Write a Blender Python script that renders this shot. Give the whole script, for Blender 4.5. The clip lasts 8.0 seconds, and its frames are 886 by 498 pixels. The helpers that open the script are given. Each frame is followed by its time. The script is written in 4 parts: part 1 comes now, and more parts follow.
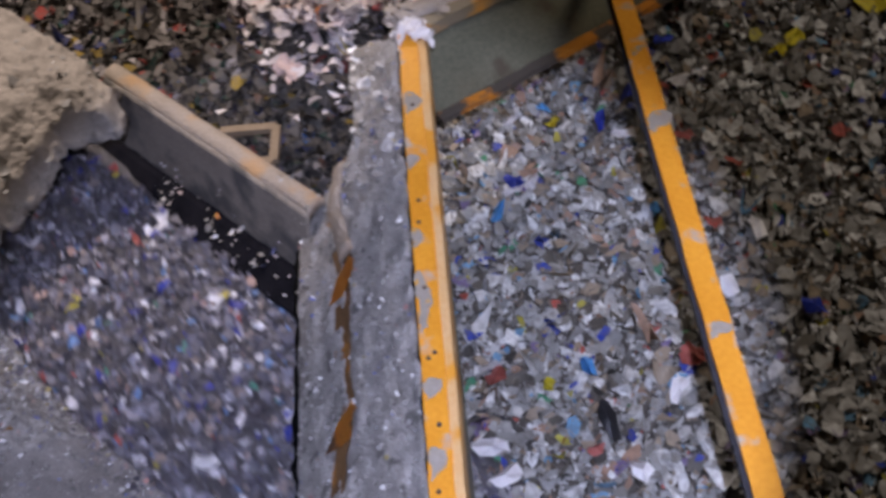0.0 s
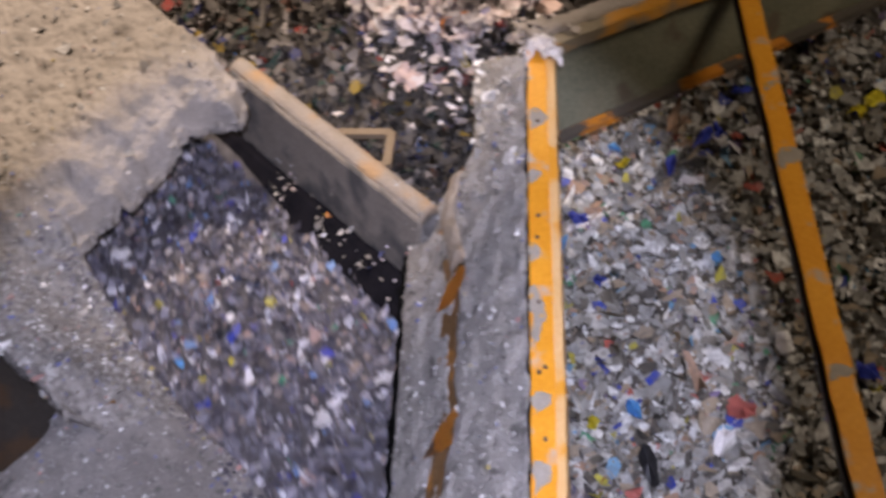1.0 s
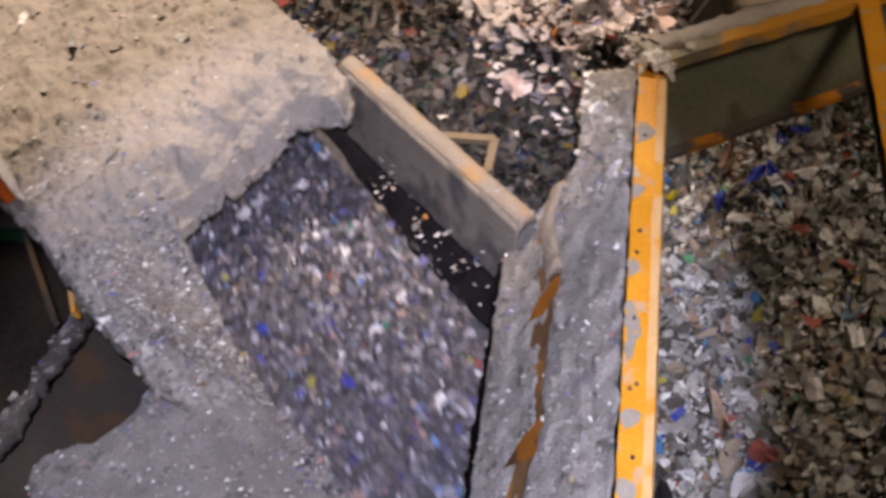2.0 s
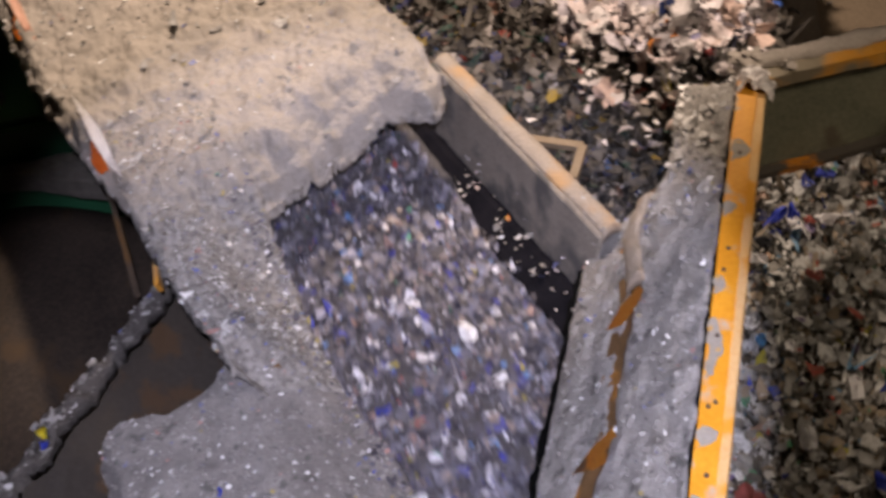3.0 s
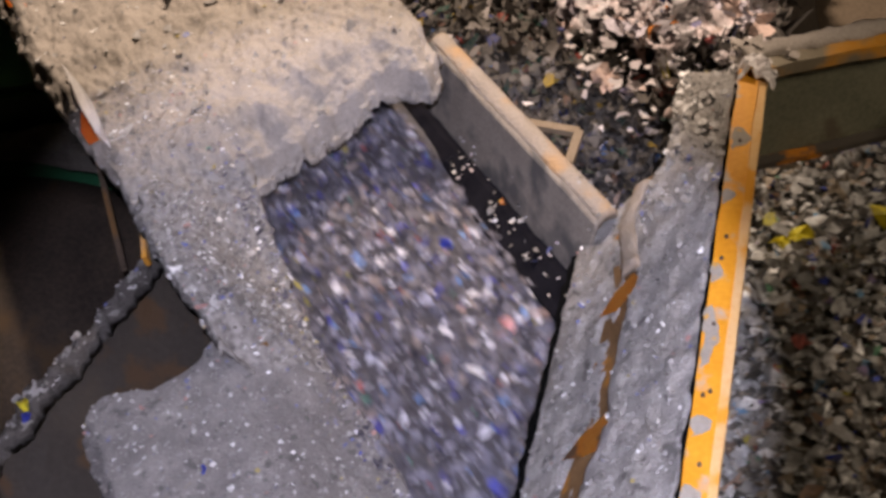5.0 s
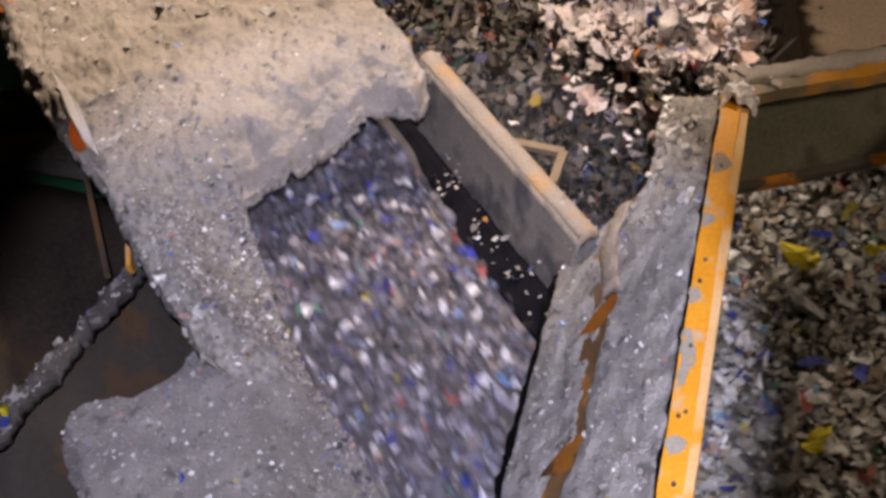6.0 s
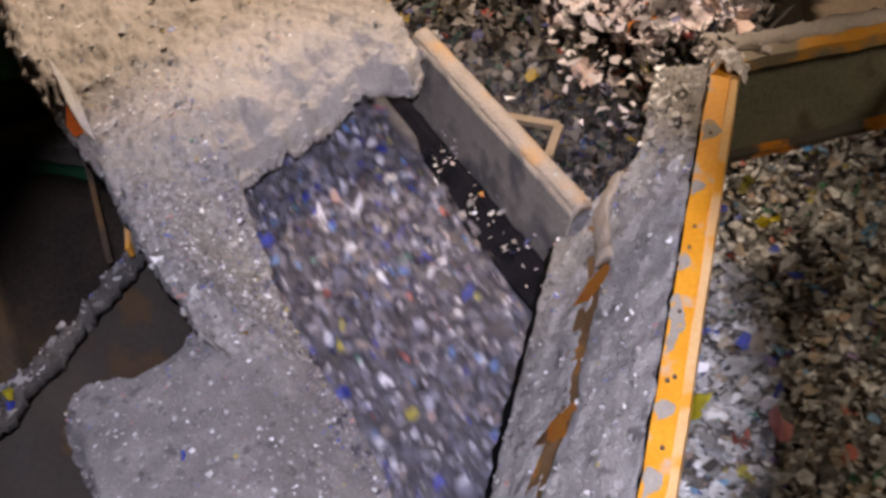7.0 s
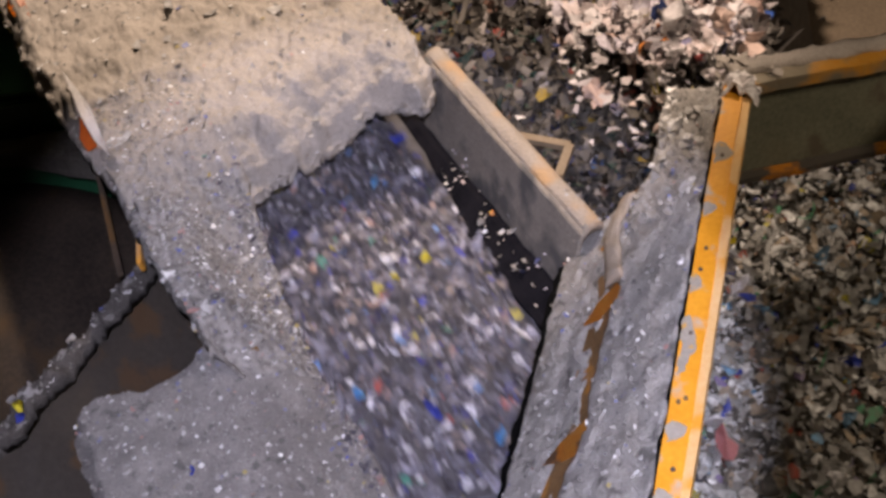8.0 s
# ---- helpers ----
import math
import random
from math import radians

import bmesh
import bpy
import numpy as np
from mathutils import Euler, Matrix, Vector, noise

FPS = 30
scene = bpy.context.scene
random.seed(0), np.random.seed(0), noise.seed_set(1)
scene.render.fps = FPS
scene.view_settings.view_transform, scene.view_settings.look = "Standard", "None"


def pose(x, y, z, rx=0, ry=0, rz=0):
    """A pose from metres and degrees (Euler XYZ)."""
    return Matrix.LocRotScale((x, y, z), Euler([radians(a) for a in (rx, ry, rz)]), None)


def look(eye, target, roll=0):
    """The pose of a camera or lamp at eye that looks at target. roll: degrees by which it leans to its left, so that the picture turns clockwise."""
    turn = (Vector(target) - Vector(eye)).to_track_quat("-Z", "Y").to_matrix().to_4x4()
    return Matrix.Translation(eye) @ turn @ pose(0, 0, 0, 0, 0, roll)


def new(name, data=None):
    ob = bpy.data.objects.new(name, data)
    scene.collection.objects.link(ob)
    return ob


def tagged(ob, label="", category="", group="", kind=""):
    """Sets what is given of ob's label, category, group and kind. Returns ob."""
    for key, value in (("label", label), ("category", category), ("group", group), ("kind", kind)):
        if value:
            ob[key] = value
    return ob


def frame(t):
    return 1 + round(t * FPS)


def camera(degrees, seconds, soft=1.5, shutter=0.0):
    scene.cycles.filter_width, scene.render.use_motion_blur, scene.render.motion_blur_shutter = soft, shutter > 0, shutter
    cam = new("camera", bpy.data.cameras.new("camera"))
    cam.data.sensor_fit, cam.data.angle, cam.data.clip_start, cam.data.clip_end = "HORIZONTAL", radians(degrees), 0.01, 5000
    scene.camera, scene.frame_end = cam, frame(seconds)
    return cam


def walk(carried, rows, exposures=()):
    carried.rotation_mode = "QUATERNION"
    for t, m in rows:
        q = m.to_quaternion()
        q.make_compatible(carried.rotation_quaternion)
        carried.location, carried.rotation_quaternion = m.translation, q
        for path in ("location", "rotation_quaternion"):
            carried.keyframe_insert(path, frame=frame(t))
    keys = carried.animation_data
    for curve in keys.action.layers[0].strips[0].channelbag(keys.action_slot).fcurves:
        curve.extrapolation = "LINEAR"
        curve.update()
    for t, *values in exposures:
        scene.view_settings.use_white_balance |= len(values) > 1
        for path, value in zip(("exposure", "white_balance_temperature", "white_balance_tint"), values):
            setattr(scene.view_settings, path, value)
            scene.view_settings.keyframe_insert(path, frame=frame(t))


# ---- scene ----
# ---- camera ----
cam = camera(43.8, 8.0, soft=3.3, shutter=0.9)
PATH = [
    (0, (0.242, 0.247, 2.716), (0.065, 1.508, 1.173), -16.3),
    (0.5, (0.199, 0.235, 2.722), (-0.029, 1.517, 1.204), -15.3),
    (1, (0.148, 0.225, 2.72), (-0.151, 1.523, 1.227), -14.7),
    (1.5, (0.139, 0.223, 2.707), (-0.247, 1.527, 1.24), -15.3),
    (3, (0.091, 0.205, 2.713), (-0.48, 1.484, 1.285), -14.1),
    (3.5, (0.074, 0.198, 2.724), (-0.538, 1.474, 1.311), -14.1),
    (4, (0.073, 0.201, 2.713), (-0.516, 1.464, 1.278), -13.7),
    (4.2, (0.059, 0.194, 2.712), (-0.52, 1.456, 1.273), -13.7),
    (5.3, (0.073, 0.215, 2.677), (-0.462, 1.487, 1.229), -11.3),
    (5.5, (0.102, 0.2, 2.697), (-0.431, 1.485, 1.26), -10.9),
    (6, (0.071, 0.196, 2.703), (-0.446, 1.492, 1.27), -9.3),
    (6.5, (0.093, 0.192, 2.704), (-0.433, 1.463, 1.252), -11.0),
    (7, (0.132, 0.184, 2.69), (-0.413, 1.451, 1.242), -11.8),
    (7.5, (0.129, 0.177, 2.691), (-0.429, 1.463, 1.265), -11.2),
    (8, (0.117, 0.177, 2.702), (-0.437, 1.464, 1.275), -11.1),
]
walk(cam, [(t, look(eye, target, roll)) for t, eye, target, roll in PATH], [(0, -0.50, 5700, 10), (0.5, -0.37, 5950, 10), (1, -0.16, 6250, 10), (1.5, 0.0, 6500, 10), (8, 0.0, 6500, 10)])

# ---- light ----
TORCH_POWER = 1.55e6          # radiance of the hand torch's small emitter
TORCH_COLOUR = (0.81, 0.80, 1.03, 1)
WARM = (1.0, 0.79, 0.62)
world = bpy.data.worlds.new("hall_air")
scene.world = world
world.use_nodes = True
world.node_tree.nodes["Background"].inputs[0].default_value = (0.9, 0.8, 0.7, 1)
world.node_tree.nodes["Background"].inputs[1].default_value = 0.02


def overhead_lamp(name, eye, target, power, size, colour):
    data = bpy.data.lights.new(name, "AREA")
    data.shape, data.size, data.energy, data.color = "DISK", size, power, colour
    ob = new(name, data)
    ob.matrix_world = look(eye, target)
    return ob


LAMP_FAR = (-1.2, 4.8, 4.6)
FILL_NEAR = (1.65, 1.5, 3.0)
AIM_FAR, AIM_NEAR = (-0.9, 2.9, 0.7), (1.5, 2.6, 0.5)
overhead_lamp("overhead_light", LAMP_FAR, AIM_FAR, 335, 0.3, WARM)
# the near light is an added fill without known source, brightening the bunker
overhead_lamp("overhead_light", FILL_NEAR, AIM_NEAR, 31, 0.7, (1.0, 0.80, 0.61))


# ---- materials ----
def material(name, base, other, rough=0.8, scale=12.0, fine=140.0, bump=0.4, depth=0.01, metal=0.0, spec=0.4,
             third=None, third_at=0.62, third_scale=5.0, third_soft=0.035):
    """Two-tone surface with coarse stains, fine grain and relief; third: a further tone in patches (wear, rust)."""
    m = bpy.data.materials.new(name)
    m.use_nodes = True
    nt = m.node_tree
    N, L = nt.nodes, nt.links
    b = N["Principled BSDF"]
    tc = N.new("ShaderNodeTexCoord")
    coarse = N.new("ShaderNodeTexNoise")
    coarse.inputs["Scale"].default_value, coarse.inputs["Detail"].default_value = scale, 6
    grain = N.new("ShaderNodeTexNoise")
    grain.inputs["Scale"].default_value, grain.inputs["Detail"].default_value = fine, 4
    for n in (coarse, grain):
        L.new(tc.outputs["Object"], n.inputs["Vector"])
    mixv = N.new("ShaderNodeMath")
    mixv.operation = "MULTIPLY_ADD"
    L.new(grain.outputs["Fac"], mixv.inputs[0])
    mixv.inputs[1].default_value = 0.9
    L.new(coarse.outputs["Fac"], mixv.inputs[2])
    spread = N.new("ShaderNodeMapRange")
    spread.inputs["From Min"].default_value, spread.inputs["From Max"].default_value = 0.65, 1.25
    L.new(mixv.outputs[0], spread.inputs["Value"])
    mix = N.new("ShaderNodeMix")
    mix.data_type = "RGBA"
    mix.inputs["A"].default_value, mix.inputs["B"].default_value = (*base, 1), (*other, 1)
    L.new(spread.outputs["Result"], mix.inputs["Factor"])
    out = mix.outputs["Result"]
    if third:
        patch = N.new("ShaderNodeTexNoise")
        patch.inputs["Scale"].default_value, patch.inputs["Detail"].default_value = third_scale, 8
        L.new(tc.outputs["Object"], patch.inputs["Vector"])
        edge = N.new("ShaderNodeMapRange")
        edge.inputs["From Min"].default_value, edge.inputs["From Max"].default_value = third_at - third_soft, third_at + third_soft
        L.new(patch.outputs["Fac"], edge.inputs["Value"])
        m2 = N.new("ShaderNodeMix")
        m2.data_type = "RGBA"
        m2.inputs["B"].default_value = (*third, 1)
        L.new(edge.outputs["Result"], m2.inputs["Factor"])
        L.new(out, m2.inputs["A"])
        out = m2.outputs["Result"]
    L.new(out, b.inputs["Base Color"])
    bp = N.new("ShaderNodeBump")
    bp.inputs["Strength"].default_value, bp.inputs["Distance"].default_value = bump, depth
    L.new(mixv.outputs[0], bp.inputs["Height"])
    L.new(bp.outputs["Normal"], b.inputs["Normal"])
    b.inputs["Roughness"].default_value, b.inputs["Metallic"].default_value = rough, metal
    b.inputs["Specular IOR Level"].default_value = spec
    return m


def flake_material(name, palette, rough=0.35, dirt=0.25, sheer=0.0, gloss=0.5):
    """Shredded plastic: each flake takes one colour of the palette [(share, colour), ...], dulled by dirt."""
    m = bpy.data.materials.new(name)
    m.use_nodes = True
    nt = m.node_tree
    N, L = nt.nodes, nt.links
    b = N["Principled BSDF"]
    geo = N.new("ShaderNodeNewGeometry")
    ramp = N.new("ShaderNodeValToRGB")
    ramp.color_ramp.interpolation = "CONSTANT"
    total, at = sum(w for w, _ in palette), 0.0
    els = ramp.color_ramp.elements
    for i, (w, c) in enumerate(palette):
        e = els[i] if i < 2 else els.new(at)
        e.position, e.color = at, (*c, 1)
        at += w / total
    L.new(geo.outputs["Random Per Island"], ramp.inputs["Fac"])
    tc = N.new("ShaderNodeTexCoord")
    ns = N.new("ShaderNodeTexNoise")
    ns.inputs["Scale"].default_value, ns.inputs["Detail"].default_value = 60, 5
    L.new(tc.outputs["Object"], ns.inputs["Vector"])
    rng = N.new("ShaderNodeMapRange")
    rng.inputs["From Min"].default_value, rng.inputs["From Max"].default_value = 0.4, 0.7
    rng.inputs["To Max"].default_value = dirt * 2
    L.new(ns.outputs["Fac"], rng.inputs["Value"])
    mix = N.new("ShaderNodeMix")
    mix.data_type = "RGBA"
    mix.inputs["B"].default_value = (0.16, 0.14, 0.12, 1)
    L.new(rng.outputs["Result"], mix.inputs["Factor"])
    L.new(ramp.outputs["Color"], mix.inputs["A"])
    L.new(mix.outputs["Result"], b.inputs["Base Color"])
    rr = N.new("ShaderNodeMapRange")
    rr.inputs["To Min"].default_value, rr.inputs["To Max"].default_value = rough, min(1, rough + 0.5)
    L.new(ns.outputs["Fac"], rr.inputs["Value"])
    L.new(rr.outputs["Result"], b.inputs["Roughness"])
    b.inputs["Specular IOR Level"].default_value = 0.5
    bp = N.new("ShaderNodeBump")
    bp.inputs["Strength"].default_value, bp.inputs["Distance"].default_value = 0.5, 0.006
    L.new(ns.outputs["Fac"], bp.inputs["Height"])
    L.new(bp.outputs["Normal"], b.inputs["Normal"])
    b.inputs["Specular IOR Level"].default_value = gloss
    if sheer:
        thin, blend = N.new("ShaderNodeBsdfTranslucent"), N.new("ShaderNodeMixShader")
        blend.inputs[0].default_value = sheer
        L.new(mix.outputs["Result"], thin.inputs["Color"])
        L.new(b.outputs[0], blend.inputs[1])
        L.new(thin.outputs[0], blend.inputs[2])
        L.new(blend.outputs[0], N["Material Output"].inputs["Surface"])
    return m


def plain(name, colour, rough=0.5):
    return material(name, colour, tuple(min(1, c * 1.25 + 0.01) for c in colour), rough, 30, 200, 0.3, 0.004)


DUST = material("fibrous_dust", (0.28, 0.248, 0.22), (0.42, 0.370, 0.328), 0.95, 9, 120, 0.4, 0.010, third=(0.29, 0.255, 0.23), third_at=0.68, third_scale=14)
DUST_GREY = material("grey_dust", (0.235, 0.216, 0.20), (0.43, 0.402, 0.378), 0.9, 14, 160, 0.9, 0.014, third=(0.15, 0.14, 0.13), third_at=0.63, third_scale=22)
# the grey dust again, darkened in colour for the torch's falloff towards the trough
DUST_DIM = material("dimmed_grey_dust", (0.148, 0.136, 0.131), (0.285, 0.264, 0.253), 0.9, 12, 170, 0.7, 0.010, third=(0.13, 0.122, 0.118), third_at=0.63, third_scale=26)
DUST_FIN = material("thin_dust_on_steel", (0.19, 0.160, 0.130), (0.32, 0.275, 0.226), 0.8, 7, 120, 0.35, 0.006, third=(0.105, 0.096, 0.088), third_at=0.54, third_scale=8, third_soft=0.07)
YELLOW = material("worn_yellow_paint", (0.60, 0.24, 0.012), (0.74, 0.34, 0.03), 0.45, 6, 90, 0.25, 0.004, third=(0.40, 0.36, 0.31), third_at=0.63, third_scale=14, third_soft=0.05)
YELLOW_DUSTY = material("dusty_yellow_paint", (0.60, 0.25, 0.02), (0.62, 0.33, 0.07), 0.6, 6, 90, 0.4, 0.006, third=(0.36, 0.30, 0.23), third_at=0.60, third_scale=9, third_soft=0.06)
ORANGE = material("orange_paint_edge", (0.50, 0.17, 0.015), (0.55, 0.25, 0.05), 0.5, 20, 120, 0.3, 0.004, third=(0.16, 0.09, 0.05), third_at=0.6, third_scale=16)
WORN = material("dust_worn_paint", (0.25, 0.22, 0.185), (0.34, 0.305, 0.265), 0.8, 18, 120, 0.4, 0.004, third=(0.52, 0.28, 0.05), third_at=0.62, third_scale=30)
SEAM = material("brown_bare_seam", (0.10, 0.055, 0.02), (0.20, 0.11, 0.045), 0.7, 14, 120, 0.5, 0.006, third=(0.36, 0.15, 0.02), third_at=0.6, third_scale=10)
RUST = material("rusty_brown_steel", (0.05, 0.035, 0.025), (0.11, 0.075, 0.05), 0.75, 5, 80, 0.4, 0.006, third=(0.16, 0.085, 0.03), third_at=0.60, third_scale=4)
GREENWALL = material("dirty_green_steel", (0.11, 0.114, 0.078), (0.21, 0.205, 0.142), 0.5, 5, 90, 0.3, 0.005, third=(0.12, 0.10, 0.07), third_at=0.62, third_scale=7)
GREEN = material("green_machine_paint", (0.010, 0.052, 0.024), (0.017, 0.075, 0.035), 0.45, 4, 60, 0.2, 0.004)
GREEN_LIGHT = material("pale_green_paint", (0.12, 0.42, 0.26), (0.2, 0.5, 0.33), 0.5, 6, 80, 0.2, 0.004)
DARKRUBBER = material("black_rubber", (0.018, 0.017, 0.02), (0.045, 0.042, 0.048), 0.6, 20, 160, 0.4, 0.005)
CARDBOARD = material("brown_bracket_paint", (0.18, 0.13, 0.08), (0.24, 0.18, 0.12), 0.8, 12, 120, 0.4, 0.006)
CONCRETE = material("stained_concrete", (0.09, 0.068, 0.048), (0.17, 0.13, 0.092), 0.9, 2.5, 60, 0.5, 0.01, spec=0.15)
SHEET = material("hall_cladding", (0.16, 0.16, 0.155), (0.22, 0.22, 0.21), 0.6, 1.5, 30, 0.2, 0.01)
BOLT = material("dark_bolt", (0.07, 0.05, 0.04), (0.13, 0.09, 0.06), 0.6, 40, 200, 0.3, 0.003)
FILM = material("white_film", (0.62, 0.58, 0.57), (0.82, 0.78, 0.77), 0.4, 30, 160, 0.5, 0.006)
BLACK = material("matt_black", (0.004, 0.004, 0.004), (0.006, 0.006, 0.006), 0.9, 30, 100, 0.1, 0.002, spec=0.05)

LILAC = [(28, (0.122, 0.116, 0.152)), (15, (0.186, 0.178, 0.228)), (16, (0.072, 0.066, 0.094)), (15, (0.036, 0.033, 0.052)), (8, (0.330, 0.315, 0.390)),
         (7, (0.70, 0.68, 0.74)), (6, (0.270, 0.215, 0.200)), (2.2, (0.050, 0.050, 0.26)), (0.9, (0.04, 0.05, 0.40)), (1.0, (0.138, 0.258, 0.539)),
         (0.5, (0.361, 0.069, 0.065)), (0.6, (0.387, 0.327, 0.047)), (0.4, (0.069, 0.258, 0.186)), (1.6, (0.35, 0.225, 0.205))]
MIXED = [(18, (0.40, 0.395, 0.38)), (14, (0.29, 0.285, 0.27)), (12, (0.55, 0.545, 0.53)), (8, (0.14, 0.13, 0.11)), (6, (0.055, 0.052, 0.047)), (9, (0.72, 0.715, 0.70)),
         (7, (0.85, 0.85, 0.84)), (11, (0.37, 0.30, 0.22)), (1.3, (0.04, 0.07, 0.42)), (1.6, (0.20, 0.40, 0.62)), (0.5, (0.48, 0.10, 0.07)),
         (1.0, (0.50, 0.45, 0.06)), (0.6, (0.10, 0.33, 0.18)), (2.5, (0.42, 0.27, 0.19)), (1.0, (0.26, 0.20, 0.36))]
HEAP = [(18, (0.075, 0.066, 0.06)), (14, (0.13, 0.118, 0.11)), (14, (0.035, 0.033, 0.033)), (8, (0.21, 0.19, 0.18)), (4, (0.42, 0.38, 0.37)), (3, (0.02, 0.06, 0.05)),
        (3, (0.04, 0.05, 0.16)), (1, (0.3, 0.05, 0.04)), (2, (0.32, 0.22, 0.04)), (0.7, (0.03, 0.11, 0.32)), (3, (0.20, 0.11, 0.085))]
FLUFF = [(30, (0.66, 0.60, 0.60)), (22, (0.50, 0.45, 0.46)), (16, (0.78, 0.73, 0.73)), (8, (0.34, 0.31, 0.33)), (7, (0.62, 0.50, 0.46)), (4, (0.20, 0.19, 0.22)), (0.7, (0.05, 0.12, 0.45)),
         (1.5, (0.55, 0.20, 0.04)), (1.5, (0.5, 0.42, 0.1)), (1.5, (0.36, 0.34, 0.55)), (1, (0.4, 0.1, 0.1))]
# settled flake colours; the two palest shares are raised to paint in glints
SPECK = [(10, (0.48, 0.46, 0.45)), (6, (0.76, 0.74, 0.74)), (26, (0.30, 0.285, 0.28)), (22, (0.20, 0.19, 0.185)), (8, (0.12, 0.115, 0.115)), (3, (0.12, 0.14, 0.34)), (2, (0.42, 0.22, 0.2)), (1, (0.4, 0.32, 0.1))]
M_LILAC, M_MIXED, M_HEAP = flake_material("shredded_film_lilac", LILAC, 0.3, 0.2, 0.1, 0.6), flake_material("shredded_mixed_plastic", MIXED, 0.3, 0.3, 0.3), flake_material("heaped_waste", HEAP, 0.65, 0.3, 0.15, 0.2)
M_FLUFF, M_SPECK = flake_material("pale_crumpled_film", FLUFF, 0.6, 0.1, 0.15, 0.2), flake_material("settled_flakes", SPECK, 0.25, 0.4)
# heap palette at half value, for scraps at the near foot
M_HEAP_DARK = flake_material("half_tone_waste", [(w, tuple(v * 0.5 for v in c)) for w, c in HEAP], 0.7, 0.3, 0.1, 0.15)


def sheet_material():
    """White film, each sheet a little pinker, greyer or bluer than the next."""
    m = material("torn_white_film", (0.50, 0.455, 0.465), (0.68, 0.635, 0.645), 0.6, 3, 12, 0.3, 0.02, spec=0.25)
    N, L = m.node_tree.nodes, m.node_tree.links
    b = N["Principled BSDF"]
    source = b.inputs["Base Color"].links[0].from_socket
    info, ramp, mul = N.new("ShaderNodeObjectInfo"), N.new("ShaderNodeValToRGB"), N.new("ShaderNodeMix")
    ramp.color_ramp.interpolation = "CONSTANT"
    tones = ((0.0, (1, 1, 1, 1)), (0.35, (1, 0.92, 0.9, 1)), (0.6, (0.85, 0.84, 0.92, 1)), (0.78, (0.6, 0.56, 0.55, 1)), (0.9, (0.9, 0.72, 0.62, 1)), (0.985, (0.12, 0.2, 0.6, 1)))
    for i, (at, c) in enumerate(tones):
        e = ramp.color_ramp.elements[i] if i < 2 else ramp.color_ramp.elements.new(at)
        e.position, e.color = at, c
    mul.data_type, mul.blend_type = "RGBA", "MULTIPLY"
    mul.inputs["Factor"].default_value = 1
    L.new(info.outputs["Random"], ramp.inputs["Fac"])
    L.new(source, mul.inputs["A"])
    L.new(ramp.outputs["Color"], mul.inputs["B"])
    L.new(mul.outputs["Result"], b.inputs["Base Color"])
    return m


M_SHEET = sheet_material()
UNDER = material("packed_fines", (0.05, 0.045, 0.05), (0.13, 0.12, 0.125), 0.9, 30, 150, 0.9, 0.012)
UNDER_BROWN = material("packed_brown_fines", (0.07, 0.062, 0.053), (0.15, 0.13, 0.11), 0.9, 30, 150, 0.9, 0.012)


# ---- building helpers ----
def root(name, place, label, category, group="", kind=""):
    ob = new(name)
    ob.location = place
    ob.empty_display_size = 0.05
    return tagged(ob, label, category, group, kind)


def mesh_of(bm, mat, smooth=False):
    me = bpy.data.meshes.new("mesh")
    bm.to_mesh(me)
    bm.free()
    me.materials.append(mat)
    if smooth:
        me.polygons.foreach_set("use_smooth", [True] * len(me.polygons))
    return me


def part(name, bm, mat, parent=None, label="", smooth=False):
    """One mesh object, built in world space, under its thing."""
    me = bm if isinstance(bm, bpy.types.Mesh) else mesh_of(bm, mat, smooth)
    ob = new(name, me)
    if parent:
        ob.parent = parent
        base = parent.location.copy()
        if parent.parent:
            base += parent.parent.location
        me.transform(Matrix.Translation(-base))
    return tagged(ob, label) if label else ob


def beam(a, b, wide, high, bevel=0.004, cuts=0, wear=0.0, seed=0):
    """A bar from a to b (middle of its top face), wide across and high downwards, with bevelled and slightly worn edges."""
    a, b = Vector(a), Vector(b)
    way = (b - a).normalized()
    side = way.cross(Vector((0, 0, 1))).normalized()
    up = side.cross(way)
    bm = bmesh.new()
    rings = []
    n = max(1, cuts + 1)
    rnd = random.Random(seed)
    for i in range(n + 1):
        p = a.lerp(b, i / n)
        dx, dz = rnd.uniform(-wear, wear), rnd.uniform(-wear, wear)
        ring = []
        for x, z in ((-1, 0), (1, 0), (1, -1), (-1, -1)):
            ring.append(bm.verts.new(p + side * (x * wide / 2 + dx) + up * (z * high + dz)))
        rings.append(ring)
    for r, q in zip(rings, rings[1:]):
        for k in range(4):
            bm.faces.new((r[k], r[(k + 1) % 4], q[(k + 1) % 4], q[k]))
    bm.faces.new(rings[0][::-1])
    bm.faces.new(rings[-1])
    if bevel:
        long_edges = [e for e in bm.edges if len(e.link_faces) == 2 and e.calc_face_angle(0) > 0.8]
        bmesh.ops.bevel(bm, geom=long_edges, offset=bevel, segments=2, affect="EDGES", profile=0.5)
    bmesh.ops.recalc_face_normals(bm, faces=bm.faces)
    return bm


def wobble(p, scale, size):
    return noise.fractal(Vector(p) * scale, 1.0, 2.0, 4) * size


